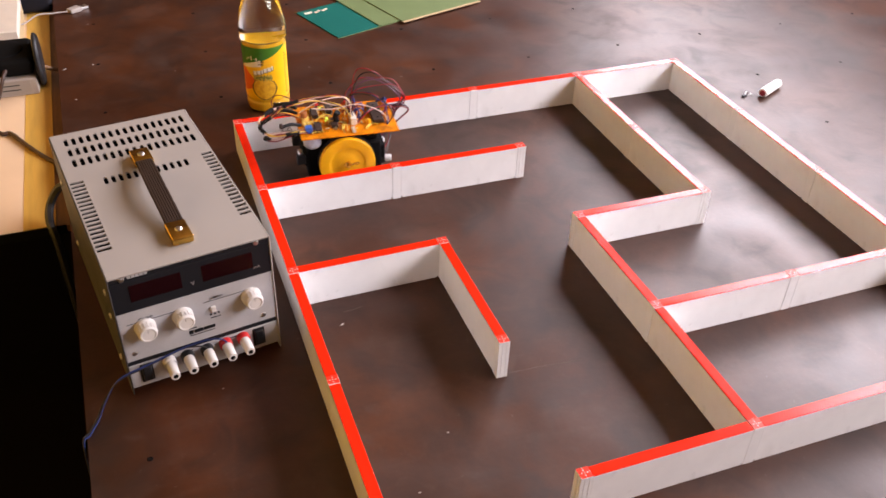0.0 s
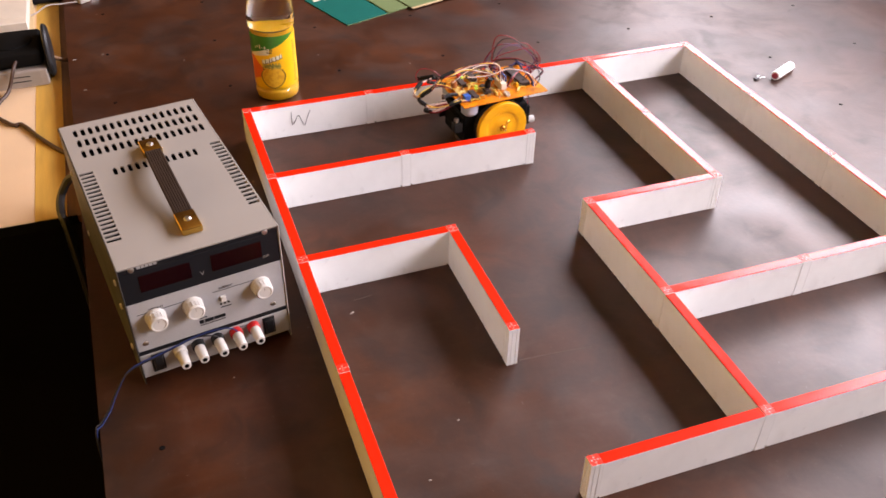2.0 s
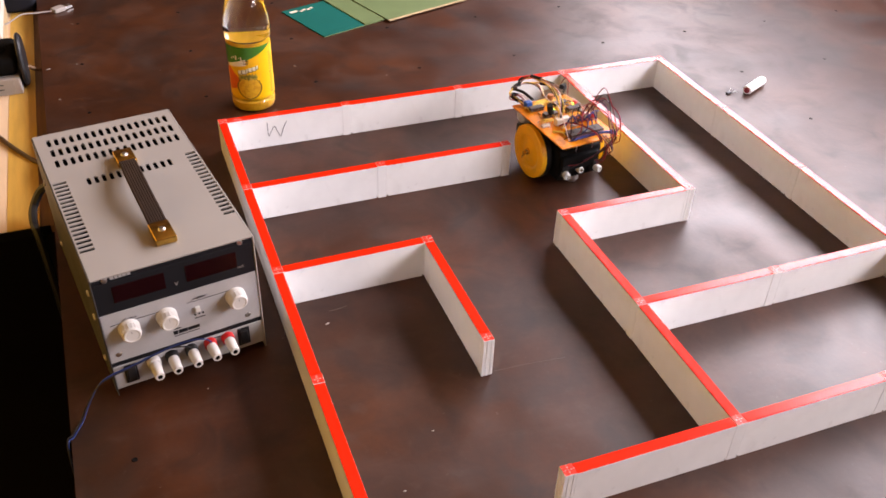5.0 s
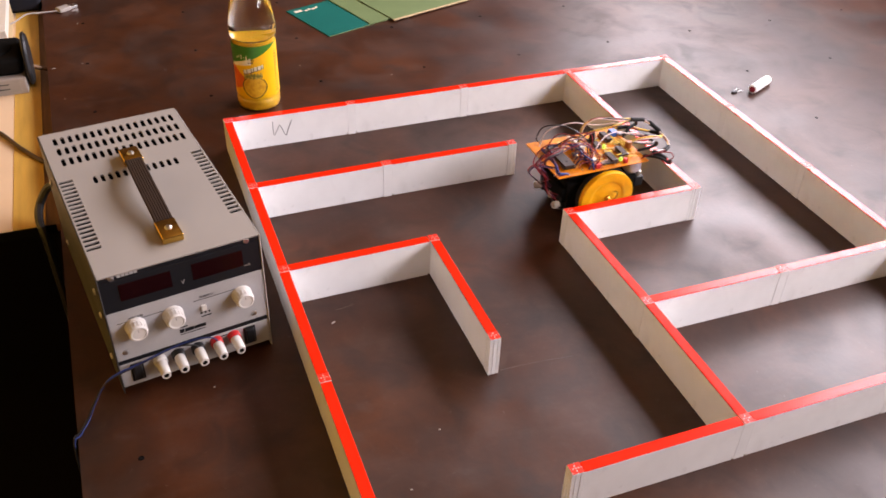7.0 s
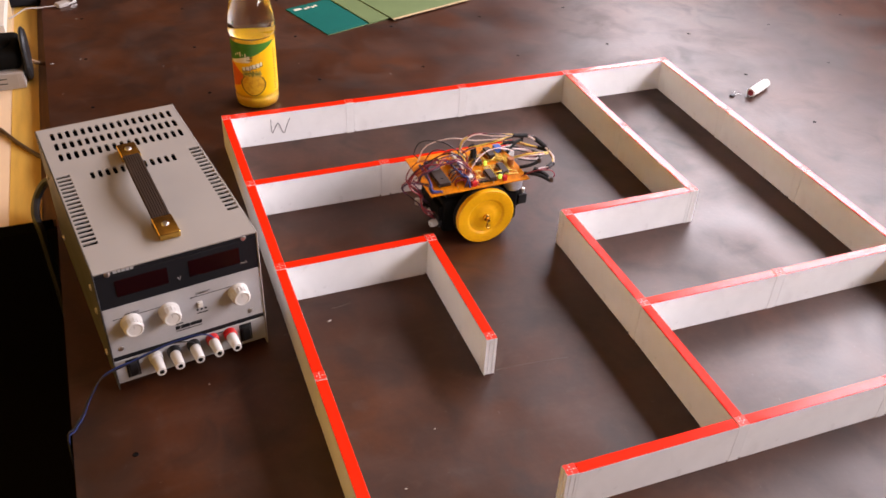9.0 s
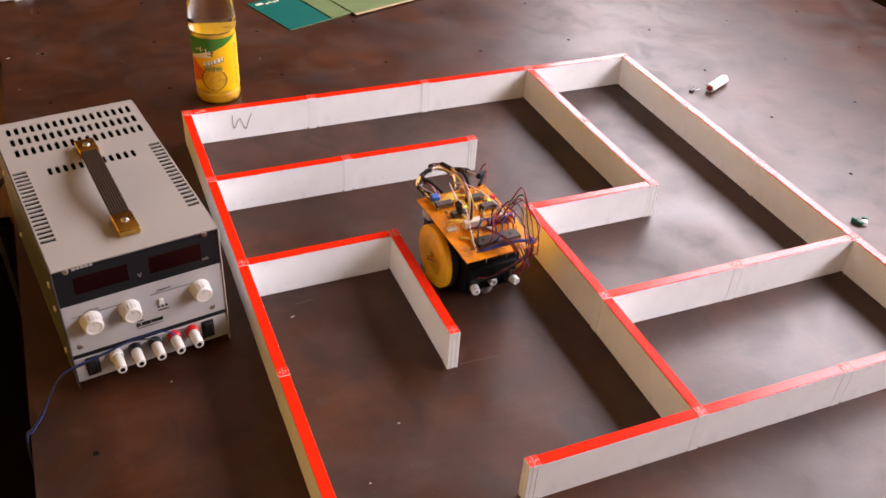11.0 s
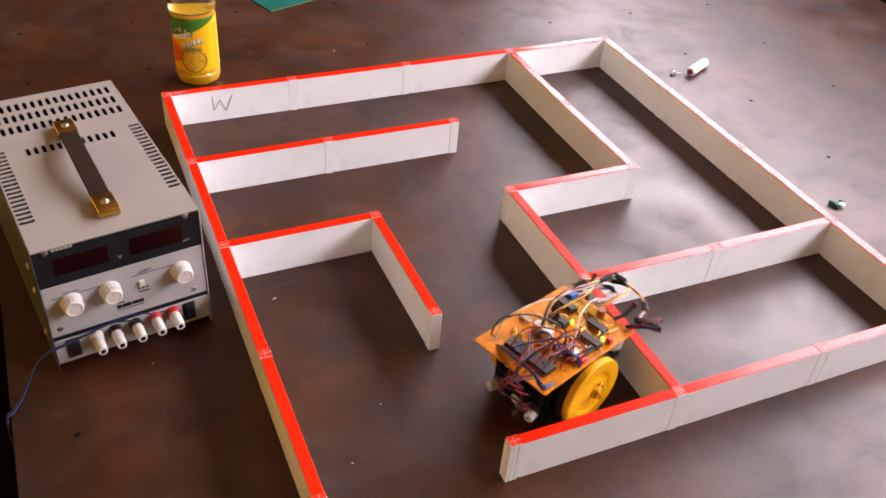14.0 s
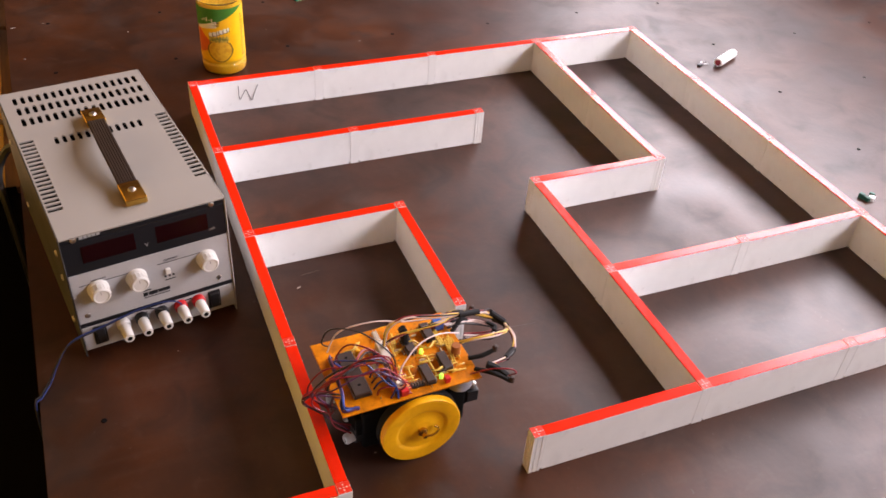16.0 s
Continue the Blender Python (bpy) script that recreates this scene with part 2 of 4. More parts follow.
def tube_bm(points, r, seg=7, steps=6, bm=None):
    path = spline(points, steps)
    own = bmesh.new()
    side = Vector((0.31, 0.52, 0.8))
    rings = []
    for i, p in enumerate(path):
        way = (path[min(i + 1, len(path) - 1)] - path[max(i - 1, 0)]).normalized()
        u = way.cross(side).normalized()
        side = u.cross(way).normalized()
        rings.append([own.verts.new(p + r * (math.cos(2 * math.pi * k / seg) * u + math.sin(2 * math.pi * k / seg) * side)) for k in range(seg)])
    for a, b in zip(rings, rings[1:]):
        for k in range(seg):
            own.faces.new((a[k], a[(k + 1) % seg], b[(k + 1) % seg], b[k]))
    own.faces.new(rings[0][::-1])
    own.faces.new(rings[-1])
    bmesh.ops.recalc_face_normals(own, faces=own.faces)
    return join_bm(bm, own)


def prism_bm(outline, z0, z1, bm=None):
    own = bmesh.new()
    low = [own.verts.new((x, y, z0)) for x, y in outline]
    f = own.faces.new(low)
    up = bmesh.ops.extrude_face_region(own, geom=[f])["geom"]
    bmesh.ops.translate(own, verts=[g for g in up if isinstance(g, bmesh.types.BMVert)], vec=(0, 0, z1 - z0))
    bmesh.ops.recalc_face_normals(own, faces=own.faces)
    return join_bm(bm, own)


def mesh_of(name, bm, material, smooth=True):
    me = bpy.data.meshes.new(name)
    bm.to_mesh(me)
    bm.free()
    me.materials.append(material)
    if smooth:
        me.shade_smooth()
        me.set_sharp_from_angle(angle=radians(21))
    return me


def part(name, bm, material, parent=None, label="", at=None):
    ob = new(name, mesh_of(name, bm, material))
    ob.parent = parent
    if at is not None:
        ob.matrix_basis = at
    if label:
        tagged(ob, label)
    return ob


def thing(name, label, category, at=None, group="", kind=""):
    ob = new(name)
    ob.empty_display_size = 0.02
    ob.matrix_basis = at or Matrix()
    return tagged(ob, label, category, group, kind)


def text_bm(words, size, m):
    """Built-in font as a mesh, extruded a little."""
    cu = bpy.data.curves.new("words", "FONT")
    cu.body, cu.size, cu.extrude, cu.align_x, cu.align_y = words, size, 0.0001, "CENTER", "CENTER"
    ob = new("words", cu)
    me = bpy.data.meshes.new_from_object(ob.evaluated_get(bpy.context.evaluated_depsgraph_get()))
    bpy.data.objects.remove(ob)
    bm = bmesh.new()
    bm.from_mesh(me)
    bpy.data.meshes.remove(me)
    bm.transform(m)
    return bm


# ---- room ----
RX0, RX1, RY0, RY1, RZ0, RZ1 = -1.45, WIN_X, -2.8, 3.2, -0.77, 2.15


def structure(name, bm, material, label, category):
    return tagged(part(name, bm, material), label, category, kind="structure")


# floor colour is near black to stand for the shade below the benches
structure("floor", box_bm(RX0 - 0.1, RY0 - 0.1, RZ0 - 0.05, RX1 + 0.2, RY1 + 0.1, RZ0), M["tile"], "floor under the benches, its deep shade painted near black", "floor")
structure("ceiling", box_bm(RX0 - 0.1, RY0 - 0.1, RZ1, RX1 + 0.2, RY1 + 0.1, RZ1 + 0.05), M["ceiling"], "plain painted ceiling of the workshop room", "ceiling")
# walls are unseen; their dark colour is added to hold down bounce and reflections
structure("wall_west", box_bm(RX0 - 0.1, RY0, RZ0, RX0, RY1, RZ1), M["dark_wall"], "unseen wall closing the room, kept dark to cut bounce", "wall")
# out of view: yellow boards added to bounce warm light onto west faces
cupboard = thing("cupboard", "unseen yellow boards added along the wall to bounce warm light", "cupboard", kind="structure")
for k in range(6):
    part("bounce_board", box_bm(RX0, RY0 + 0.02 + k * 0.98, RZ0, RX0 + 0.03, RY0 + 0.99 + k * 0.98, 1.10, 0.003, 1), M["cupboard"], cupboard)
part("bounce_board_top", box_bm(RX0, RY0 + 0.02, 1.101, RX0 + 0.05, RY1 - 0.02, 1.125, 0.003, 1), M["brown_wood"], cupboard)
structure("wall_south", box_bm(RX0 - 0.1, RY0 - 0.1, RZ0, RX1 + 0.2, RY0, RZ1), M["dark_wall"], "unseen wall closing the room, kept dark to cut bounce", "wall")
structure("wall_north", box_bm(RX0 - 0.1, RY1, RZ0, RX1 + 0.2, RY1 + 0.1, RZ1), M["dark_wall"], "unseen wall closing the room, kept dark to cut bounce", "wall")
bm = box_bm(RX1, RY0, RZ0, RX1 + 0.2, RY1, WIN_Z0)
bm = box_bm(RX1, RY0, WIN_Z1, RX1 + 0.2, RY1, RZ1, bm=bm)
bm = box_bm(RX1, RY0, WIN_Z0, RX1 + 0.2, WIN_Y0, WIN_Z1, bm=bm)
bm = box_bm(RX1, WIN_Y1, WIN_Z0, RX1 + 0.2, RY1, WIN_Z1, bm=bm)
structure("wall_east", bm, M["dark_wall"], "unseen wall with a wide window opening, kept dark for reflections", "wall")
win = thing("window_1", "wide daylight window beside the bench", "window", kind="structure")
part("window_frame", box_bm(RX1 + 0.06, WIN_Y0, WIN_Z0, RX1 + 0.11, WIN_Y0 + 0.05, WIN_Z1), M["frame"], win)
part("window_frame", box_bm(RX1 + 0.06, WIN_Y1 - 0.05, WIN_Z0, RX1 + 0.11, WIN_Y1, WIN_Z1), M["frame"], win)
part("window_sill", box_bm(RX1 + 0.05, WIN_Y0 + 0.05, WIN_Z0, RX1 + 0.12, WIN_Y1 - 0.05, WIN_Z0 + 0.04), M["frame"], win)

# ---- maze board on its bench ----
P, H, TH = 0.1808, 0.05, 0.012
BX0, BX1, BY0, BY1 = -0.243, 1.48, -1.05, 1.5
board = thing("maze_board", "large black painted board with drilled peg holes", "maze board")
WEST_LEAN = 0.0125
part("board_panel", prism_bm([(-0.2405 - WEST_LEAN * BY0, BY0), (BX1, BY0), (BX1, BY1), (-0.2405 - WEST_LEAN * BY1, BY1)], -0.018, 0.0), M["board"], board)
bench = thing("bench", "plain bench under the black board, its shade painted black", "bench")
# underside shade is put into the colour: near black
part("bench_top", box_bm(BX0 + 0.05, BY0 + 0.05, -0.05, BX1 - 0.05, BY1 - 0.05, -0.018), M["shade_black"], bench)
for x in (BX0 + 0.7, BX1 - 0.15):
    for y in (BY0 + 0.1, BY1 - 0.15):
        part("leg", box_bm(x, y, RZ0, x + 0.05, y + 0.05, -0.05), M["brown_wood"], bench)

X_WALLS = [(0, 0), (1, 0), (2, 0), (3, 0), (0, 1), (1, 1), (0, 2), (2, 2), (2, 3), (3, 3), (1, 4), (2, 4), (3, 4), (-1, 4)]
Y_WALLS = [(0, 0), (0, 1), (0, 2), (0, 3), (1, 2), (2, 2), (2, 3), (3, 0), (3, 1), (4, 0), (4, 1), (4, 2), (4, 3)]
NUDGE = {(1, 2): (0.0, 0.0025), (2, 2): (0.0, 0.0025), (3, 2): (0.0025, 0.0025), (1, 3): (0.0, 0.0022), (2, 3): (0.001, 0.0012), (1, 1): (-0.0015, 0.001)}
posts = sorted({(i, j) for i, j in X_WALLS} | {(i + 1, j) for i, j in X_WALLS} | {(i, j) for i, j in Y_WALLS} | {(i, j + 1) for i, j in Y_WALLS})

# peg holes at the free grid points: uncut, near-black discs paint their inner shade
ring = lathe_bm([(0.0, 0.0002), (0.0018, 0.0002), (0.0022, 0.0005), (0.0028, 0.0002), (0.003, 0.0)], 14)
hole_mesh = mesh_of("peg_hole", ring, M["hole"])
for i in range(-1, 8):
    for j in range(-6, 6):
        if (i, j) not in posts:
            h = new("peg_hole", hole_mesh)
            h.parent = board
            h.matrix_basis = pose(P * i + random.uniform(-0.002, 0.002), -P * j + random.uniform(-0.002, 0.002), 0)

# ---- maze posts and wall panels ----
def spot(i, j):
    """Where the post at a grid point stands."""
    dx, dy = NUDGE.get((i, j), (0.0, 0.0))
    return P * i + dx, -P * j + dy


s, g, d = TH / 2, 0.0007, 0.0008
profile = []
FREE_ENDS = {(2, 1), (1, 3), (1, 4), (3, 2), (2, 2)}
for k in range(4):
    c, n = math.cos(k * math.pi / 2), math.sin(k * math.pi / 2)
    for x, y in ((-s, -s), (-s * 0.45 - g / 2, -s), (-s * 0.45 - g / 2, -s + d), (-s * 0.45 + g, -s + d), (-s * 0.45 + g, -s),
                 (s * 0.45 - g, -s), (s * 0.45 - g, -s + d), (s * 0.45 + g / 2, -s + d), (s * 0.45 + g / 2, -s)):
        profile.append((c * x - n * y, n * x + c * y))
post = thing("maze_post", "white grooved plastic maze post with worn red top", "maze post", pose(P * posts[0][0], -P * posts[0][1], 0), "posts of the maze")
part("post_body", box_bm(-s, -s, 0.0, s, s, H - 0.0008, 0.0002, 1), M["white_wall"], post)
part("post_cap", box_bm(-s, -s, H - 0.0008, s, s, H + 0.0002, 0.0003, 1), M["white_wall"], post)
bm = lathe_bm([(0.0008, 0.0), (0.0008, 0.0004), (0.0020, 0.0004), (0.0021, 0.0)], 8, "z", (0, 0, H + 0.0002))
for k in range(4):
    a = radians(45 + 90 * k)
    cx, cy = 0.0046 * math.cos(a), 0.0046 * math.sin(a)
    bm = box_bm(cx - 0.0026, cy - 0.0026, H + 0.0001, cx + 0.0026, cy + 0.0026, H + 0.0006, 0.0002, 1, bm=bm)
    cx, cy = 0.0044 * math.cos(a + radians(45)), 0.0044 * math.sin(a + radians(45))
    bm = box_bm(cx - 0.0008, cy - 0.0008, H + 0.0001, cx + 0.0008, cy + 0.0008, H + 0.0005, bm=bm)
part("post_top", bm, M["worn_red"], post, "chipped red paint pads on white plastic")
grooved = mesh_of("post_body", prism_bm(profile, 0.0, H - 0.0008), M["white_wall"])
for i, j in posts[1:]:
    p = copy_thing(post, pose(*spot(i, j), 0, 0, 0, random.uniform(-1, 1)))
    if (i, j) in FREE_ENDS:
        [c for c in p.children if c.name.startswith("post_body")][0].data = grooved

L = P - TH - 0.0005
panel = thing("maze_wall_panel", "white plastic maze wall panel with red taped top edge", "maze wall", pose(P * (X_WALLS[0][0] + 0.5), -P * X_WALLS[0][1], 0), "wall panels of the maze")
bm = box_bm(-L / 2 + 0.0020, -s + 0.0002, 0.0006, L / 2 - 0.0020, s - 0.0002, H - 0.0012)
for e in (-1, 1):
    x0, x1 = sorted((e * (L / 2 - 0.0020), e * L / 2))
    bm = box_bm(x0, -s + 0.0002, 0.0028, x1, s - 0.0002, H - 0.0012, bm=bm)
    bm = box_bm(e * (L / 2 - 0.009) - 0.003, -s + 0.002, 0.0, e * (L / 2 - 0.009) + 0.003, s - 0.002, 0.0008, bm=bm)
part("panel_body", bm, M["white_wall"], panel)
part("top_tape", box_bm(-L / 2, -s + 0.0004, H - 0.0012, L / 2, s - 0.0004, H + 0.0002, 0.0005, 1), M["red"], panel, "glossy red tape")
ends = [((i, j), (i + 1, j)) for i, j in X_WALLS[1:]] + [((i, j), (i, j + 1)) for i, j in Y_WALLS]
for one, two in ends:
    (ax, ay), (bx, by) = spot(*one), spot(*two)
    p = copy_thing(panel, pose((ax + bx) / 2, (ay + by) / 2, 0, random.uniform(-0.3, 0.3), 0, math.degrees(math.atan2(by - ay, bx - ax)) + random.uniform(-0.15, 0.15)))
    p.scale.x = (math.hypot(bx - ax, by - ay) - TH - 0.0005) / L

# pencilled letter on the first panel
w = thing("pencil_letter", "grey pencilled letter W on white panel", "pencil mark")
part("pencil_stroke", tube_bm([(0.0620, -0.0062, 0.040), (0.0618, -0.0062, 0.030), (0.0628, -0.0062, 0.0185), (0.0675, -0.0062, 0.026), (0.0722, -0.0062, 0.033),
                               (0.0760, -0.0062, 0.024), (0.0800, -0.0062, 0.0155), (0.0850, -0.0062, 0.028), (0.0900, -0.0062, 0.039)], 0.00055, 6, 5), M["pencil"], w)


# ---- bench power supply ----
def cut_plate(x0, x1, y0, y1, z0, z1, slots):
    """A plate with rectangular openings."""
    xs = sorted({x0, x1, *[v for q in slots for v in (q[0], q[1])]})
    ys = sorted({y0, y1, *[v for q in slots for v in (q[2], q[3])]})
    bm = bmesh.new()
    grid = {}

    def vert(a, b):
        if (a, b) not in grid:
            grid[a, b] = bm.verts.new((xs[a], ys[b], z0))
        return grid[a, b]
    for a in range(len(xs) - 1):
        for b in range(len(ys) - 1):
            cx, cy = (xs[a] + xs[a + 1]) / 2, (ys[b] + ys[b + 1]) / 2
            if not any(q[0] < cx < q[1] and q[2] < cy < q[3] for q in slots):
                bm.faces.new((vert(a, b), vert(a + 1, b), vert(a + 1, b + 1), vert(a, b + 1)))
    up = bmesh.ops.extrude_face_region(bm, geom=list(bm.faces))["geom"]
    bmesh.ops.translate(bm, verts=[v for v in up if isinstance(v, bmesh.types.BMVert)], vec=(0, 0, z1 - z0))
    bmesh.ops.recalc_face_normals(bm, faces=bm.faces)
    return bm


def power_supply(at):
    W, D, Z = 0.159, 0.296, 0.15
    t = thing("power_supply", "grey metal bench power supply with white front panel", "power supply", at)
    slots = []
    for y in (0.274, 0.2495, 0.2245):
        for half, tall in ((0.0022, 0.0066), (0.0017, 0.0077), (0.0010, 0.0084)):
            slots += [(0.0158 + 0.00825 * k - half, 0.0158 + 0.00825 * k + half, y - tall, y + tall) for k in range(17)]
    for half, tall in ((0.0021, 0.0058), (0.0016, 0.0068), (0.0010, 0.0074)):
        slots += [(0.0386 + 0.0079 * k - half, 0.0386 + 0.0079 * k + half, 0.1735 - tall, 0.1735 + tall) for k in range(12)]
    for k in range(18):
        y = 0.050 + 0.0078 * k
        slots += [(0.0030, 0.0170, y - 0.0025, y + 0.0025), (0.1450, 0.1568, y - 0.0025, y + 0.0025)]
    bm = cut_plate(0.0015, W - 0.0015, 0.0, D, Z - 0.0015, Z, slots)
    part("cover", bm, M["psu_grey"], t)
    # left side: same enamel as the cover, its shade painted in as darker grey
    part("side_panel", box_bm(0, 0, 0.001, 0.0015, D, Z - 0.0002, 0.0006, 1), M["psu_side"], t, "grey side panel with its shade painted into the colour")
    part("side_panel", box_bm(W - 0.0015, 0, 0.001, W, D, Z - 0.0002, 0.0006, 1), M["psu_grey"], t)
    for x in (-0.001, W + 0.001):
        for y, z in ((0.03, 0.115), (0.03, 0.085), (0.03, 0.03), (0.25, 0.115), (0.25, 0.03)):
            part("side_screw", lathe_bm([(0, -0.0012), (0.003, -0.0008), (0.0034, 0.0), (0.0034, 0.0012)], 12, "x", (x, y, z)), M["steel"], t)
    # black block and back panel paint the shade seen through the vent slots
    part("chassis", box_bm(0.003, 0.006, 0.012, W - 0.003, D - 0.004, Z - 0.006), M["shade_black"], t)
    part("back_panel", box_bm(0.0017, D - 0.003, 0.004, W - 0.0017, D - 0.001, Z - 0.0017), M["shade_black"], t)
    f = 0.0012
    part("display_strip", box_bm(0.0017, f, 0.1055, W - 0.0017, f + 0.003, 0.1425, 0.0004, 1), M["psu_strip"], t, "dark blue-grey display strip")
    part("brand_strip", box_bm(0.0017, f, 0.1432, W - 0.0017, f + 0.003, 0.1484), M["psu_strip"], t)
    part("front_panel", box_bm(0.0017, f, 0.0440, W - 0.0017, f + 0.003, 0.1052, 0.0004, 1), M["psu_white"], t, "white printed control panel")
    part("dark_band", box_bm(0.0017, f + 0.0008, 0.0385, W - 0.0017, f + 0.003, 0.0437), M["psu_strip"], t)
    part("terminal_panel", box_bm(0.0017, f, 0.0085, W - 0.0017, f + 0.003, 0.0382, 0.0004, 1), M["psu_white"], t, "white terminal panel")
    for x0, x1 in ((0.0180, 0.0675), (0.0875, 0.1390)):
        part("display_window", box_bm(x0, f - 0.0006, 0.1168, x1, f + 0.001, 0.1362, 0.0003, 1), M["red_glass"], t, "unlit dark red display window")
    front = pose(0, 0, 0, 90)
    for words, x, z, size, key in (("VOLTAGE", 0.0275, 0.0940, 0.0032, "psu_strip"), ("CURRENT", 0.0975, 0.0940, 0.0032, "psu_strip"), ("mA", 0.1425, 0.1165, 0.0048, "psu_grey")):
        part("lettering", text_bm(words, size, Matrix.Translation((x, f - 0.0004, z)) @ front), M[key], t)
    part("lettering", text_bm("V", 0.0065, Matrix.Translation((0.0775, f - 0.0004, 0.1185)) @ front), M["psu_white"], t)
    for x0, x1, z0, z1, key in ((0.0125, 0.0165, 0.1450, 0.1480, "psu_grey"), (0.0190, 0.0225, 0.1450, 0.1480, "psu_white"), (0.0232, 0.0262, 0.1450, 0.1480, "psu_white"), (0.0269, 0.0300, 0.1450, 0.1480, "psu_white"), (0.0307, 0.0340, 0.1450, 0.1480, "psu_white"), (0.0347, 0.0378, 0.1450, 0.1480, "psu_white"),
                                (0.066, 0.074, 0.0625, 0.0636, "psu_strip"), (0.0655, 0.0700, 0.0560, 0.0606, "psu_strip"), (0.0708, 0.0800, 0.0560, 0.0604, "psu_strip"), (0.0806, 0.0925, 0.0562, 0.0602, "psu_strip"), (0.066, 0.092, 0.0535, 0.0543, "psu_strip"),
                                (0.009, 0.062, 0.0905, 0.0911, "psu_strip"), (0.084, 0.127, 0.0905, 0.0911, "psu_strip"),
                                (0.089, 0.1, 0.0685, 0.0695, "psu_strip"), (0.056, 0.066, 0.0345, 0.0355, "psu_strip"), (0.104, 0.112, 0.0345, 0.0355, "psu_strip")):
        part("print_bar", box_bm(x0, f - 0.00025, z0, x1, f + 0.0005, z1), M[key], t)
    part("selector", box_bm(0.0905, f - 0.003, 0.0775, 0.0955, f + 0.001, 0.0835, 0.0006), M["knob"], t)
    for x in (0.090, 0.094, 0.098):
        part("indicator", lathe_bm([(0.0, 0.001), (0.0011, 0.0006), (0.0012, 0.0)], 10, "-y", (x, f, 0.0735)), M["black"], t)
    for x, z in ((0.0254, 0.083), (0.0622, 0.083), (0.1328, 0.082)):
        prof = [(0.0, 0.0137), (0.0062, 0.0137), (0.0068, 0.0141), (0.0078, 0.0142), (0.0088, 0.0132), (0.0093, 0.0112), (0.0095, 0.0045), (0.0104, 0.0028), (0.0106, 0.0)]
        k = part("knob", lathe_bm(prof, 40, "-y", (x, f, z)), M["knob"], t, "ivory round fluted knob")
        for q in range(18):
            a = 2 * math.pi * q / 18
            cx, cz = x + 0.0093 * math.cos(a), z + 0.0093 * math.sin(a)
            part("flute", tube_bm([(cx, f - 0.0035, cz), (cx, f - 0.0122, cz)], 0.00050, 6, 1), M["knob"], k)
        part("pointer_line", box_bm(x - 0.0003, f - 0.0138, z + 0.002, x + 0.0003, f - 0.0130, z + 0.0056), M["psu_grey"], k)
    for x, z in ((0.0106, 0.0535), (0.1436, 0.052), (0.0136, 0.1456), (0.1445, 0.1456)):
        part("panel_screw", lathe_bm([(0, 0.0012), (0.0016, 0.0012), (0.0028, 0.0006), (0.003, 0.0)], 14, "-y", (x, f, z)), M["steel"], t)
    for x0, x1 in ((0.0115, 0.0245), (0.1295, 0.1425)):
        sw = part("rocker_switch", box_bm(x0, f - 0.0012, 0.0135, x1, f + 0.002, 0.0365, 0.0008), M["black"], t, "black rocker switch")
        part("rocker", box_bm(x0 + 0.002, f - 0.004, 0.016, x1 - 0.002, f, 0.0345, 0.0015), M["black"], sw)
    for x, key in ((0.0407, "knob"), (0.0593, "black"), (0.0798, "black"), (0.0996, "red_plastic"), (0.1185, "red_plastic")):
        z = 0.031
        b = part("binding_post", lathe_bm([(0.0068, 0.0), (0.0068, 0.006), (0.006, 0.0075)], 20, "-y", (x, f, z)), M[key], t, "coloured terminal collar")
        part("terminal_cap", lathe_bm([(0.0054, 0.007), (0.0056, 0.010), (0.0050, 0.0215), (0.0046, 0.0260), (0.0026, 0.0262), (0.0024, 0.0235), (0.0, 0.0235)], 18, "-y", (x, f, z)), M["knob"], b, "white terminal cap")
        # black disc paints the shade inside the cap's hole
        part("terminal_socket", lathe_bm([(0.0, 0.0264), (0.0025, 0.0264), (0.0026, 0.0240), (0.0, 0.0240)], 14, "-y", (x, f, z)), M["shade_black"], b, "terminal socket with its shade painted black")
    # carrying handle
    xc = 0.0825
    for y0, y1, dx in ((0.0235, 0.056, -0.0022), (0.183, 0.212, 0.0005)):
        c = part("handle_bracket", box_bm(xc + dx - 0.0105, y0, Z, xc + dx + 0.0105, y1, Z + 0.0085, 0.002, 3), M["brass"], t, "polished brass handle bracket")
        part("rivet", lathe_bm([(0.0, 0.0022), (0.0022, 0.002), (0.0036, 0.001), (0.004, 0.0)], 16, "z", (xc + dx, (y0 + y1) / 2, Z + 0.0085)), M["steel"], c)
    n = 18
    for k in range(7):
        u = (k - 3) / 3
        pts = []
        for i in range(n + 1):
            a = i / n
            pts.append((xc - 0.0022 + 0.0027 * a - 0.0022 * math.sin(math.pi * a) + u * 0.0074, 0.050 + 0.140 * a, Z + 0.0045 + 0.0105 * math.sin(math.pi * a) ** 0.7))
        part("strap_cord", tube_bm(pts, 0.0019, 8, 2), M["strap"], t, "dark brown cord of the handle strap")
    for x in (0.02, W - 0.02):
        for y in (0.03, D - 0.03):
            part("foot", lathe_bm([(0.007, 0.0), (0.007, 0.011), (0.0, 0.012)], 14, "z", (x, y, 0.0)), M["rubber"], t)
    return t


PSU_AT = pose(-0.187, -0.452, 0, 0, 0, 9)
power_supply(PSU_AT)


def cable(name, points, r, material, label, category="cable"):
    ob = part(name, tube_bm(points, r), M[material])
    return tagged(ob, label, category)


def psu_point(x, y, z):
    return tuple(PSU_AT @ Vector((x, y, z)))


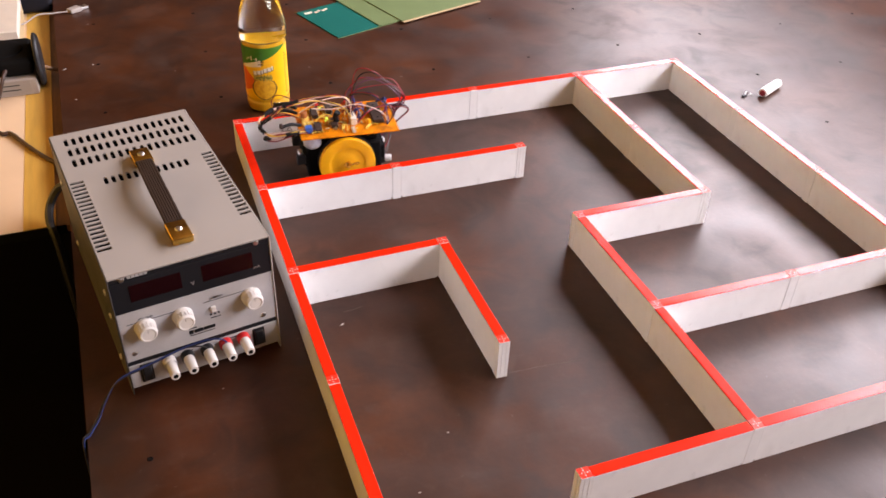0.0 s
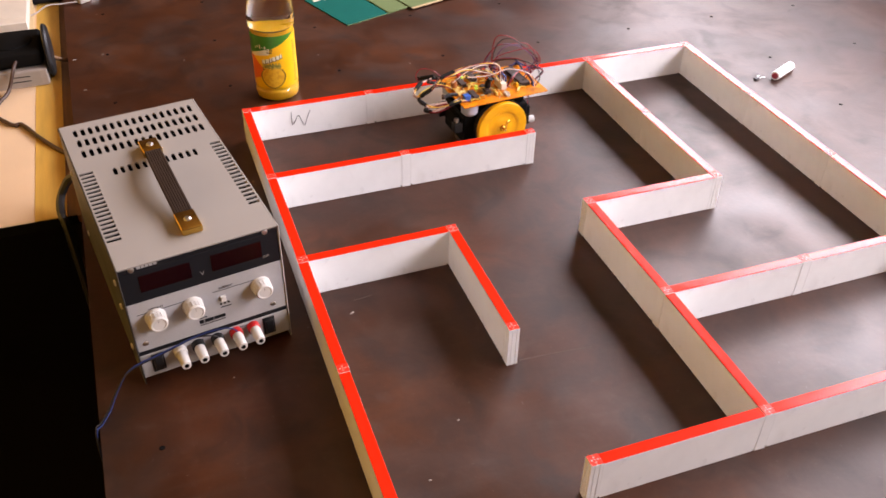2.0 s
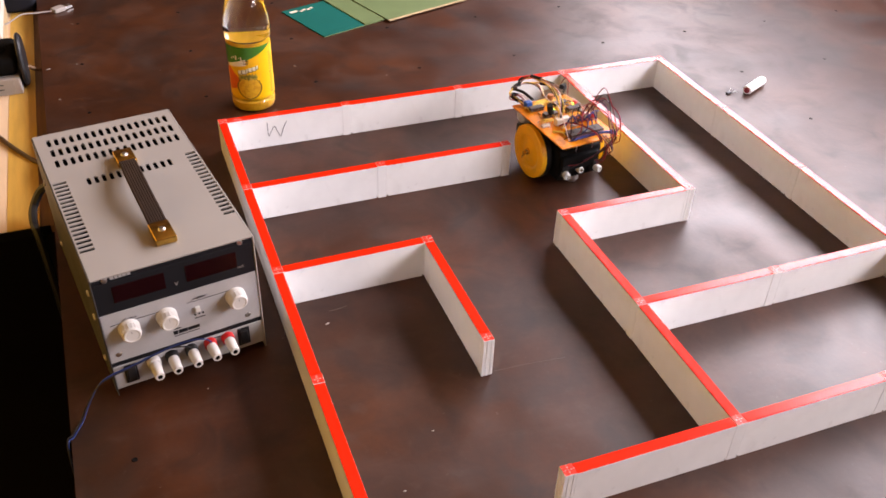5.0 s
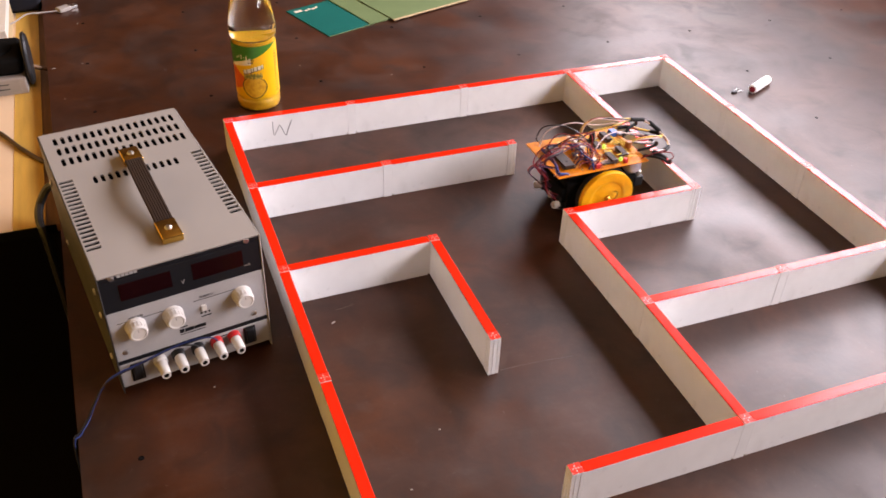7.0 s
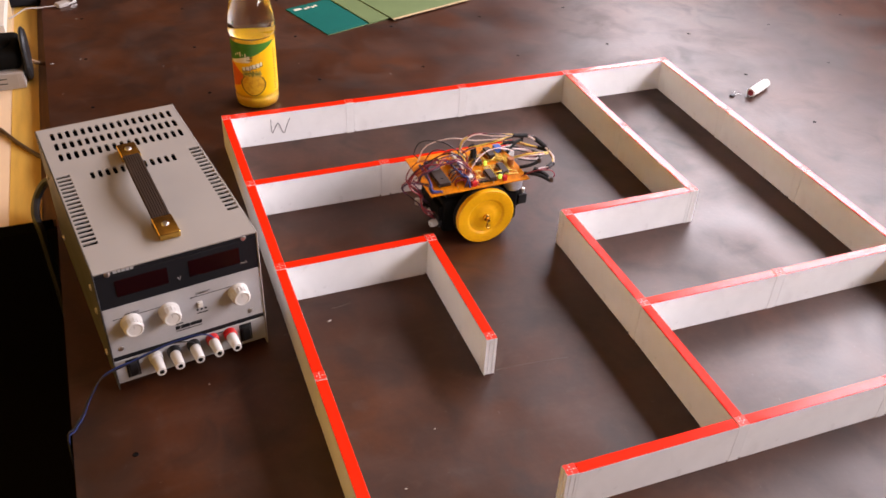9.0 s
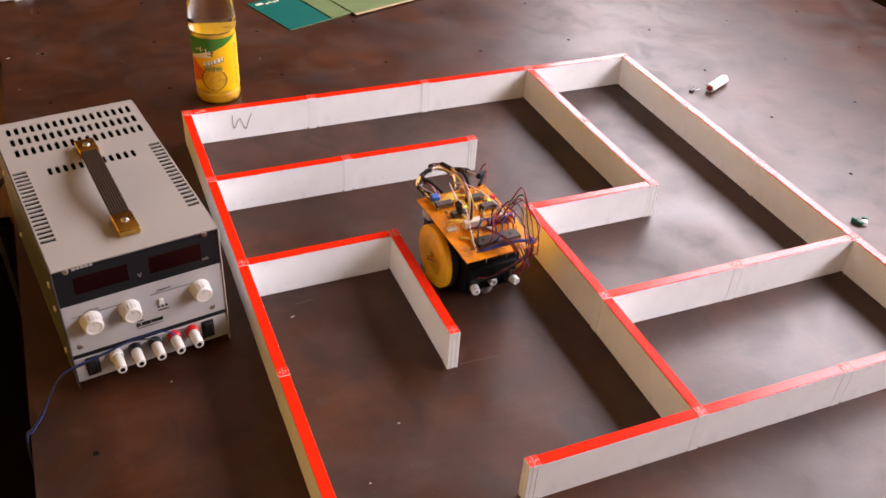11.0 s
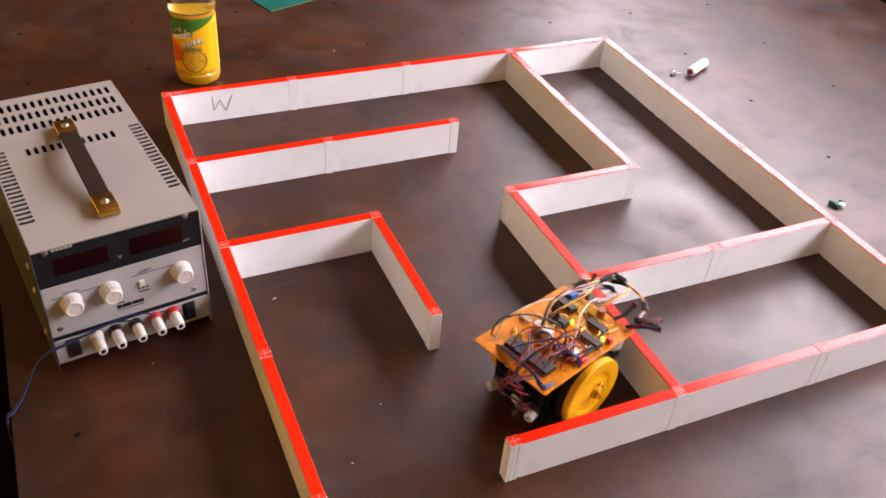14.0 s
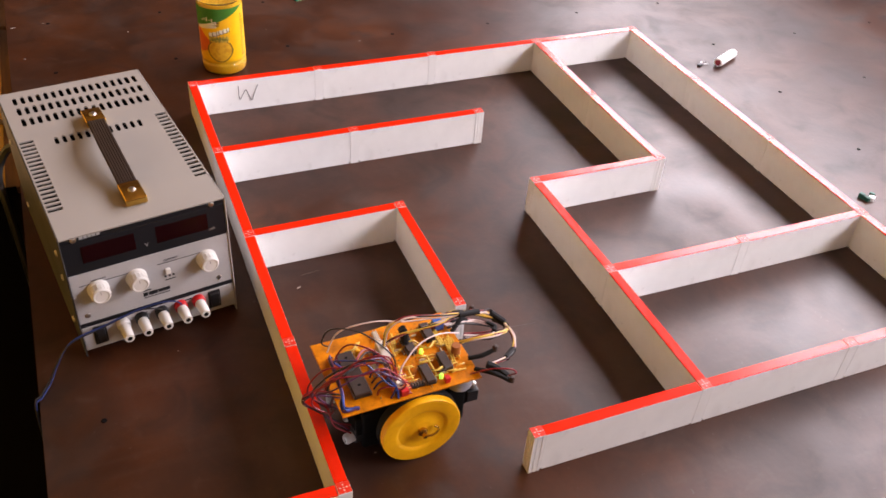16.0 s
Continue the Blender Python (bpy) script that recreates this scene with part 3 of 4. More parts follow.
cable("blue_lead", [psu_point(0.0996, -0.006, 0.0375), psu_point(0.094, -0.009, 0.0460), psu_point(0.082, -0.006, 0.0480), psu_point(0.062, -0.004, 0.0465), psu_point(0.045, -0.004, 0.0440), psu_point(0.02, -0.006, 0.0405),
                    (-0.196, -0.462, 0.036), (-0.212, -0.468, 0.017), (-0.222, -0.478, 0.003), (-0.231, -0.494, 0.0015), (-0.2375, -0.506, -0.003), (-0.240, -0.512, -0.1)], 0.0008, "lead_blue", "thin blue lead from a red terminal")
cable("black_lead", [psu_point(0.0798, -0.006, 0.0375), psu_point(0.074, -0.008, 0.0440), psu_point(0.058, -0.004, 0.0450), psu_point(0.042, -0.004, 0.0425), psu_point(0.018, -0.006, 0.0385),
                     (-0.198, -0.463, 0.034), (-0.215, -0.467, 0.014), (-0.224, -0.476, 0.0025), (-0.232, -0.491, 0.0015), (-0.2385, -0.503, -0.003), (-0.241, -0.509, -0.1)], 0.0008, "wire_black", "thin black lead from a black terminal")


# ---- juice bottle ----
def juice_bottle(at):
    t = thing("juice_bottle", "half-empty clear plastic juice bottle with yellow label", "bottle", at)
    R = 0.0335
    prof = [(0.0, 0.004), (0.020, 0.002), (0.027, 0.0), (0.0315, 0.003), (R, 0.010), (R, 0.016), (R - 0.0015, 0.019), (R - 0.0012, 0.022), (R - 0.0006, 0.026), (R - 0.0006, 0.108),
            (R - 0.0012, 0.112), (R - 0.0018, 0.1145), (R + 0.0014, 0.118), (R + 0.0020, 0.128), (R + 0.0010, 0.140), (0.0325, 0.152), (0.0300, 0.164), (0.0260, 0.175), (0.0200, 0.186), (0.0145, 0.195), (0.0130, 0.200), (0.0128, 0.203)]
    part("bottle_shell", lathe_bm(prof, 48), M["clear"], t, "clear plastic")
    low = [(0.0, 0.0045), (0.0195, 0.0028), (0.0265, 0.0012), (0.0305, 0.004), (R - 0.0008, 0.0105), (R - 0.0008, 0.0158), (R - 0.0024, 0.019), (R - 0.0022, 0.112), (R - 0.0026, 0.1145), (0.0, 0.1145)]
    part("juice", lathe_bm(low, 48), M["juice"], t, "cloudy yellow juice")
    part("cap", lathe_bm([(0.0142, 0.196), (0.0145, 0.199), (0.0145, 0.212), (0.0138, 0.2135), (0.0, 0.2135)], 32), M["label_green"], t, "green screw cap")

    def patch(name, key, a0, a1, edge0, edge1, r, label="", n=24):
        """Curved print between two edges, angles in degrees, edges as functions of 0..1."""
        bm = bmesh.new()
        rows = []
        for i in range(n + 1):
            f = i / n
            a = radians(a0 + (a1 - a0) * f)
            rows.append([bm.verts.new((rr * math.cos(a), rr * math.sin(a), z)) for rr in (r, r + 0.0002) for z in (edge0(f), edge1(f))])
        for p, q in zip(rows, rows[1:]):
            for a, b in ((0, 1), (1, 3), (3, 2), (2, 0)):
                bm.faces.new((p[a], p[b], q[b], q[a]))
        bmesh.ops.recalc_face_normals(bm, faces=bm.faces)
        return part(name, bm, M[key], t, label)
    lr = R - 0.0002
    patch("label_sleeve", "label", 0, 360, lambda f: 0.024, lambda f: 0.1085, lr, "printed yellow paper label", 64)
    patch("label_band", "label_green", -190, -20, lambda f: 0.078 + 0.036 * min(1, f ** 1.3 * 1.1) - 0.004, lambda f: 0.1090 + 0.0006, lr + 0.0004, "green label band", 40)
    patch("label_flash", "label_orange", -175, -124, lambda f: 0.034 + 0.012 * f, lambda f: 0.080 - 0.026 * f, lr + 0.0004)
    patch("label_swoosh", "label_pale", -172, -112, lambda f: 0.0745 + 0.006 * f, lambda f: 0.0785 + 0.012 * f, lr + 0.0006)
    for k, (a0, a1) in enumerate(((-133, -125), (-123, -114), (-112, -108), (-106, -98), (-96, -88), (-86, -82))):
        low_z = 0.0660 + 0.0016 * k
        patch("print_shade", "label_dark", a0 - 1, a1 + 1.5, lambda f: low_z - 0.0010, lambda f: low_z + 0.0056, lr + 0.0008, n=4)
        patch("print_bar", "label_pale", a0, a1, lambda f: low_z, lambda f: low_z + 0.0062, lr + 0.0010, n=4)
    patch("print_bar", "label_dark", -120, -106, lambda f: 0.0825, lambda f: 0.0850, lr + 0.0006, n=6)
    patch("print_bar", "label_dark", -120, -104, lambda f: 0.0865, lambda f: 0.0890, lr + 0.0006, n=6)
    for k in range(5):
        lean = -152 + 7 * k
        patch("leaf_print", "label_pale", lean, lean + 3.0, lambda f: 0.0890 + 0.002 * (k % 2), lambda f: 0.0920 + 0.002 * (k % 3), lr + 0.0008, n=3)
    patch("fruit_rim", "label_dark", -142, -74, lambda f: 0.045 - 0.0205 * math.sin(math.pi * f) ** 0.5, lambda f: 0.045 + 0.0180 * math.sin(math.pi * f) ** 0.5 - 0.002 * abs(math.sin(21 * f)), lr + 0.0006, n=40)
    patch("fruit_picture", "label_fruit", -138, -78, lambda f: 0.045 - 0.0190 * math.sin(math.pi * f) ** 0.5, lambda f: 0.045 + 0.0155 * math.sin(math.pi * f) ** 0.5, lr + 0.0008, "printed round fruit")
    for k in range(6):
        lean = -134 + 8 * k
        patch("fruit_leaf", "leaf_print", lean, lean + 9, lambda f: 0.0565 + 0.003 * f, lambda f: 0.0625 + 0.0045 * math.sin(math.pi * f), lr + 0.0010 + 0.0001 * (k % 2), n=6)
    for k in range(15):
        z = 0.030 + 0.0046 * k
        patch("print_bar", "label_dark", -46, -46 + random.uniform(8, 14), lambda f: z, lambda f: z + 0.0013, lr + 0.0006, n=4)
    return t


juice_bottle(pose(0.068, 0.1355, 0, 0, 0, 1))


# ---- copper-clad sheets on the board ----
def sheet(name, key, at, w, h, z, label, edge=False):
    t = thing(name, label, "laminate sheet", at, "laminate sheets")
    part("sheet_face", box_bm(0, 0.0, z, w, h, z + 0.0016, 0.0003, 1), M[key], t)
    part("sheet_rim", box_bm(-0.0006, -0.0006, z + 0.0002, w + 0.0006, 0.0, z + 0.0015), M["tan" if edge else "pale_green"], t)
    return t


SHEETS = [sheet("laminate_sheet", "teal", pose(0.239, 0.351, 0.0, 0, 0, 19.5), 0.20, 0.147, 0.0, "flat teal laminate sheet lying on the black board")]
sheet("laminate_sheet", "pale_green", pose(0.326, 0.382, 0.0, 0, 0, 17.5), 0.16, 0.2, 0.0017, "pale green laminate sheet lying over a teal one")
sh = sheet("laminate_sheet", "pale_green", pose(0.373, 0.386, 0.0, 0, 0, 18), 0.19, 0.2, 0.0034, "pale green laminate sheet with a raw tan edge", True)
part("raw_edge", box_bm(0.0, -0.005, 0.0034, 0.19, -0.0008, 0.0048), M["tan"], sh, "raw tan edge")

part("printed_marks", box_bm(0.010, 0.128, 0.0016, 0.026, 0.136, 0.0019), M["label_pale"], SHEETS[0], "pale printed marks")
for k in range(4):
    part("print_bar", box_bm(0.030 + 0.008 * k, 0.124 + 0.003 * (k % 2), 0.0016, 0.036 + 0.008 * k, 0.130 + 0.003 * (k % 2), 0.0019), M["label_pale"], SHEETS[0])

# ---- small things on the board ----
cell = thing("battery_cell", "white sleeved battery cell with dark red end", "battery", pose(0.882, -0.064, 0.0078, 0, 0, 26))
part("sleeve", lathe_bm([(0.0, -0.03), (0.0070, -0.03), (0.0078, -0.029), (0.0080, -0.02), (0.0080, 0.023), (0.0072, 0.025), (0.0, 0.025)], 8, "x"), M["white_wall"], cell)
part("red_end", lathe_bm([(0.0, -0.0322), (0.0035, -0.0322), (0.0048, -0.0314), (0.0050, -0.0298)], 16, "x"), M["dark_red"], cell)
part("terminal_tip", lathe_bm([(0.0040, 0.0245), (0.0040, 0.030), (0.0, 0.0305)], 12, "x"), M["cream"], cell)
clip = thing("metal_clip", "small bent metal clip with thin legs", "clip", pose(0.829, -0.066, 0, 0, 0, 20))
part("clip_body", box_bm(-0.006, -0.003, 0.0, 0.003, 0.003, 0.004, 0.0012), M["psu_side"], clip)
part("clip_leg", tube_bm([(0.003, 0.002, 0.002), (0.010, 0.004, 0.004), (0.016, 0.003, 0.001)], 0.0005), M["steel"], clip)
part("clip_leg", tube_bm([(0.003, -0.002, 0.002), (0.010, -0.004, 0.003), (0.015, -0.006, 0.001)], 0.0005), M["steel"], clip)
conn = thing("terminal_connector", "small dark green plastic connector with a white centre", "connector", pose(0.824, -0.471, 0, 0, 0, 15))
part("connector_body", box_bm(-0.009, -0.0045, 0.0, -0.003, 0.0035, 0.006, 0.001), M["green_plastic"], conn)
part("connector_wing", box_bm(-0.009, 0.0036, 0.0, -0.003, 0.0115, 0.007, 0.001), M["green_plastic"], conn)
part("connector_arm", box_bm(0.0062, -0.002, 0.0, 0.0115, 0.005, 0.006, 0.001), M["green_plastic"], conn)
part("screw", lathe_bm([(0.0045, 0.0), (0.0045, 0.005), (0.003, 0.006), (0.0, 0.006)], 14, "z", (0.0012, -0.003, 0)), M["white_wall"], conn)

for x, y, a, b in ((-0.235, 0.358, 0.0042, 0.0016), (-0.190, 0.544, 0.0022, 0.0011), (-0.189, 0.364, 0.002, 0.001), (-0.221, 0.239, 0.0022, 0.001),
                   (0.042, -0.412, 0.003, 0.0012), (0.10, -0.60, 0.0016, 0.001), (0.05, -0.66, 0.0015, 0.0009), (0.30, 0.17, 0.002, 0.001), (-0.13, -0.43, 0.002, 0.001),
                   (-0.10, -0.47, 0.0012, 0.0008), (0.16, 0.25, 0.002, 0.001), (0.21, 0.06, 0.0018, 0.0008), (-0.06, 0.30, 0.0015, 0.0008)):
    ob = part("paint_speck", lathe_bm([(0.0, 0.0005), (0.7, 0.0004), (1.0, 0.0)], 9), M["speck"], board)
    ob.matrix_basis = Matrix.Translation((x, y, 0)) @ Matrix.Rotation(random.uniform(-0.6, 0.6), 4, "Z") @ Matrix.Diagonal((a, b, 1, 1))
for pts in ([(0.19, -0.543), (0.235, -0.545), (0.274, -0.549)], [(0.050, -0.392), (0.062, -0.391), (0.072, -0.389)]):
    part("scratch", tube_bm([(x, y, 0.0) for x, y in pts], 0.00028, 4, 4), M["scratch"], board)

# ---- side table with power strip ----
TZ = -0.02
side = thing("side_table", "cream topped wooden table with yellow edge strip", "table")
part("table_panel", box_bm(-1.3, -0.083, TZ - 0.012, -0.300, 1.6, TZ), M["sheet"], side)
# added black band, painting the shade below the table's near edge
part("end_band", box_bm(-1.3, -0.085, TZ - 0.014, -0.2475, -0.083, TZ - 0.0005), M["shade_black"], side, "end band painting the shade below the table edge black")
part("edge_strip", box_bm(-0.300, -0.083, TZ - 0.012, -0.260, 1.6, TZ + 0.0005), M["wood"], side, "yellow wooden edge strip")
part("edge_rail", box_bm(-0.260, -0.083, TZ - 0.012, -0.2380, 1.6, TZ - 0.002), M["brown_wood"], side, "brown wooden rail")
for x in (-1.25, -0.8):
    for y in (0.3, 1.5):
        # legs in the same black, for the shade under the table
        part("leg", box_bm(x, y, RZ0, x + 0.05, y + 0.05, TZ - 0.012), M["shade_black"], side)
strip = thing("power_strip", "cream power strip box with black end cap", "power strip", pose(0, 0, TZ))
part("strip_body", box_bm(-0.75, 0.318, 0, -0.277, 0.432, 0.030, 0.003), M["grey_plastic"], strip)
part("end_cap", lathe_bm([(0.0, 0.0), (0.040, 0.0), (0.043, 0.002), (0.043, 0.005), (0.039, 0.008), (0.0, 0.009)], 40, "x", (-0.274, 0.358, 0.0435)), M["black"], strip, "black round end cap")
part("rating_label", box_bm(-0.34, 0.3174, 0.006, -0.288, 0.3182, 0.026), M["psu_grey"], strip)
part("print_bar", box_bm(-0.332, 0.3170, 0.011, -0.304, 0.3176, 0.0125), M["psu_strip"], strip)
part("print_bar", box_bm(-0.332, 0.3170, 0.019, -0.304, 0.3176, 0.0205), M["psu_strip"], strip)
plug = thing("mains_plug", "black mains plug lying across the power strip", "plug", pose(-0.34, 0.372, TZ + 0.030))
bm = box_bm(-0.16, -0.048, 0.0, 0.062, 0.048, 0.030, 0.010, 4)
part("plug_body", bm, M["matte"], plug)
part("plug_grip", lathe_bm([(0.0, 0.038), (0.022, 0.037), (0.036, 0.032), (0.040, 0.02)], 24, "z", (0.012, 0.0, 0.0)), M["matte"], plug)
box = thing("adapter_box", "open white cardboard box with tan inside", "box", pose(0, 0, TZ))
part("box_floor", box_bm(-0.62, 0.47, 0, -0.304, 0.66, 0.030, 0.002), M["tan"], box, "tan cardboard inside")
for x0, y0, x1, y1 in ((-0.62, 0.470, -0.304, 0.500), (-0.62, 0.606, -0.304, 0.660), (-0.358, 0.500, -0.304, 0.606)):
    part("box_lid", box_bm(x0, y0, 0.0302, x1, y1, 0.050, 0.0012), M["cream"], box)
part("print_bar", box_bm(-0.326, 0.4694, 0.026, -0.318, 0.4702, 0.034), M["psu_grey"], box)
bag = part("dark_bag", box_bm(-0.42, 0.672, TZ, -0.250, 0.9, TZ + 0.075, 0.012, 4), M["navy"])
tagged(bag, "dark navy cloth bag behind the adapter box", "bag")
cable("mains_cable", [(-0.42, 0.30, TZ + 0.004), (-0.375, 0.25, TZ + 0.0035), (-0.345, 0.205, TZ + 0.0035), (-0.330, 0.187, TZ + 0.0035), (-0.318, 0.184, TZ + 0.0035), (-0.29, 0.13, TZ + 0.0035), (-0.258, 0.078, TZ + 0.004), (-0.235, 0.04, 0.004), (-0.2, 0.0, 0.004), (-0.165, -0.09, 0.02), (-0.16, -0.155, 0.03)], 0.0033, "cord", "brown mains cord across the side table")
cable("plug_cable", [(-0.318, 0.330, TZ + 0.046), (-0.326, 0.312, TZ + 0.036), (-0.338, 0.300, TZ + 0.010), (-0.350, 0.280, TZ + 0.0035), (-0.372, 0.245, TZ + 0.0035), (-0.45, 0.19, TZ + 0.0035)], 0.0030, "cord", "brown cord from the mains plug")
cable("short_lead", [(-0.272, 0.385, TZ + 0.02), (-0.258, 0.386, TZ + 0.012), (-0.2475, 0.388, TZ + 0.008)], 0.0036, "brown_wood", "short tan lead at the power strip")
cable("black_cable", [(-0.19, -0.14, 0.03), (-0.225, -0.085, 0.034), (-0.245, -0.06, 0.024), (-0.262, -0.06, 0.0), (-0.266, -0.085, -0.012), (-0.262, -0.098, -0.05), (-0.258, -0.1, -0.3)], 0.0055, "black", "thick black cable hanging over the table edge")
usb = thing("usb_cable", "white cable with a metal plug resting on the board", "cable")
part("cord", tube_bm([(-0.335, 0.545, TZ + 0.030), (-0.302, 0.566, 0.004), (-0.275, 0.588, 0.010), (-0.251, 0.600, 0.006), (-0.222, 0.607, 0.004)], 0.0014), M["grey_plastic"], usb)
at = pose(-0.218, 0.609, 0, 0, 0, 33)
part("plug_shell", box_bm(-0.003, -0.0085, 0.0, 0.021, 0.0085, 0.008, 0.002), M["grey_plastic"], usb, at=at)
part("plug_metal", box_bm(0.0212, -0.0062, 0.001, 0.036, 0.0062, 0.0058, 0.0005), M["steel"], usb, at=at)
for y in (-0.0025, 0.0025):
    # openings are black patches on the metal, painting the shade inside
    part("plug_window", box_bm(0.026, y - 0.001, 0.0057, 0.029, y + 0.001, 0.0060), M["shade_black"], usb, at=at)


# ---- maze robot ----
def dip(parent, x, y, length, width, pins, name="chip"):
    z = 0.0818
    c = part(name, box_bm(x - width / 2, y - length / 2, z + 0.0013, x + width / 2, y + length / 2, z + 0.0052, 0.0005, 1), M["ic"], parent, "dark chip in a socket")
    part("socket", box_bm(x - width / 2 - 0.0005, y - length / 2 - 0.0005, z, x + width / 2 + 0.0005, y + length / 2 + 0.0005, z + 0.0012), M["black"], c)
    bm = None
    for k in range(pins):
        yy = y - length / 2 + length * (k + 0.5) / pins
        for sgn in (-1, 1):
            bm = box_bm(x + sgn * (width / 2 + 0.0006) - 0.0004, yy - 0.0004, z + 0.0002, x + sgn * (width / 2 + 0.0006) + 0.0004, yy + 0.0004, z + 0.0028, bm=bm)
    part("pins", bm, M["solder"], c, "row of tinned pins")
    return c


WY, WR = 0.0475, 0.0391


def wheel(parent, sgn):
    """Yellow disc wheel, centred on its axle; sgn is the side it faces."""
    ax = "y" if sgn > 0 else "-y"
    R = 0.0381
    prof = [(0.0345, -0.0035), (R - 0.0006, -0.0035), (R, -0.003), (R, 0.0033), (R - 0.0008, 0.004), (0.0265, 0.0042), (0.0245, 0.0036), (0.0225, 0.0022), (0.0190, 0.0018), (0.0150, 0.0020), (0.0120, 0.0032), (0.0100, 0.0036), (0.0, 0.0036)]
    w = part("wheel", lathe_bm(prof, 56, ax), M["yellow"], parent, "yellow plastic disc wheel")
    part("tyre", lathe_bm([(0.030, -0.0115), (WR - 0.0008, -0.0115), (WR, -0.0105), (WR, -0.0045), (WR - 0.0006, -0.0036), (0.030, -0.0036), (0.030, -0.0115)], 56, ax), M["rubber"], w, "thin black rubber tyre")
    part("axle_nut", lathe_bm([(0.0048, 0.0030), (0.0048, 0.0062), (0.0038, 0.0074), (0.0022, 0.0076), (0.0022, 0.0120), (0.0, 0.0124)], 6, ax), M["brass"], w, "brass axle nut")
    part("axle_wire", tube_bm([(0.0, sgn * 0.009, 0.001), (0.005, sgn * 0.0105, 0.003), (0.011, sgn * 0.0095, 0.0045), (0.0145, sgn * 0.0075, 0.0025), (0.012, sgn * 0.006, -0.0005)], 0.0010), M["brass"], w)
    part("back_disc", lathe_bm([(0.0, -0.0075), (0.0345, -0.0075), (0.0345, -0.0034)], 40, ax), M["black"], w)
    return w


def maze_robot():
    t = thing("maze_robot", "wheeled maze robot with orange circuit board and loose wiring", "robot", pose(0.13, -0.09, 0))
    xf, xb, hw, zb = 0.0704, -0.0574, 0.0447, 0.0810
    part("circuit_board", box_bm(-0.0595, -hw - 0.002, zb - 0.0016, 0.0728, hw + 0.0005, zb, 0.0003, 1), M["pcb"], t, "orange copper-clad circuit board")
    bm = box_bm(-0.052, -0.033, 0.014, 0.050, 0.033, 0.060, 0.003)
    bm = box_bm(-0.056, -0.030, 0.030, 0.056, 0.030, 0.052, 0.002, bm=bm)
    part("chassis", bm, M["matte"], t, "black plastic chassis")
    part("battery_pack", box_bm(-0.040, -0.028, 0.0605, 0.046, 0.028, 0.0755, 0.003), M["matte"], t, "black wrapped battery pack")
    for sgn in (-1, 1):
        part("motor", lathe_bm([(0.0, -0.036), (0.011, -0.036), (0.012, -0.034), (0.012, -0.004), (0.004, -0.003), (0.004, 0.006), (0.0, 0.007)], 24, "y" if sgn > 0 else "-y", (0, sgn * 0.034, WR)), M["black"], t)
    for x, y in ((-0.044, -0.032), (-0.044, 0.031)):
        part("standoff", lathe_bm([(0.0, 0.0605), (0.008, 0.0610), (0.0118, 0.065), (0.0125, 0.073), (0.0110, 0.0792)], 18, "z", (x, y, 0)), M["glue"], t, "cloudy glued standoff")
    part("castor", lathe_bm([(0.0, 0.0005), (0.006, 0.0022), (0.009, 0.0075), (0.009, 0.014), (0.011, 0.016)], 20, "z", (-0.040, 0, 0)), M["steel"], t)
    part("castor", lathe_bm([(0.0, 0.0005), (0.006, 0.0022), (0.009, 0.0075), (0.009, 0.014), (0.011, 0.016)], 20, "z", (0.040, 0, 0)), M["steel"], t)
    # front sensors
    for x, y, yaw in ((0.060, -0.0245, -12), (0.052, 0.001, 0), (0.060, 0.0250, 12)):
        s = part("sensor_bracket", box_bm(-0.012, -0.005, -0.006, 0.0, 0.005, 0.012, 0.001), M["black"], t, at=pose(x - 0.003, y, 0.027, 0, 0, yaw))
        part("sensor_tube", lathe_bm([(0.0, -0.001), (0.0045, 0.0), (0.005, 0.001), (0.005, 0.010), (0.0042, 0.0115), (0.0028, 0.0115), (0.0026, 0.008), (0.0, 0.008)], 18, "x", (-0.003, 0, 0)), M["white"], s, "white sensor tube")
    for x, y in ((0.058, -0.014), (0.058, 0.012)):
        part("header_pin", tube_bm([(x, y, 0.0795), (x + 0.002, y, 0.07), (x + 0.001, y, 0.062)], 0.0006), M["solder"], t)
    # rear sensors
    for y in (-0.026, 0.026):
        s = part("rear_sensor", box_bm(-0.066, y - 0.006, 0.034, -0.054, y + 0.006, 0.048, 0.001), M["black"], t)
        part("sensor_tube", lathe_bm([(0.0, 0.0), (0.0035, 0.0), (0.0035, 0.006), (0.0, 0.0075)], 14, "z", (-0.061, y, 0.048)), M["solder"], s)
    # components
    big = dip(t, 0.049, 0.004, 0.053, 0.0150, 20, "microcontroller")
    for y in (-0.015, 0.020):
        # dimple is a flat black disc, its recess shade painted
        part("chip_dimple", lathe_bm([(0.0, 0.0001), (0.0014, 0.0001), (0.0015, 0.0)], 12, "z", (0.049, y, 0.0870)), M["shade_black"], big)
    for x, y in ((-0.034, -0.0225), (-0.011, -0.0130), (-0.013, 0.0270), (-0.034, 0.0180)):
        dip(t, x, y, 0.0215, 0.0086, 8)
    z = zb
    part("connector", box_bm(0.0108, -0.0215, z, 0.0192, 0.0005, z + 0.010, 0.0006, 1), M["cream"], t, "white pin connector")
    part("connector", box_bm(0.0122, 0.0245, z, 0.0195, 0.0335, z + 0.0095, 0.0006, 1), M["cream"], t, "white pin connector")
    part("trimmer", box_bm(-0.0520, -0.0325, z, -0.0425, -0.0230, z + 0.0085, 0.0008), M["blue"], t, "blue trimmer potentiometer")
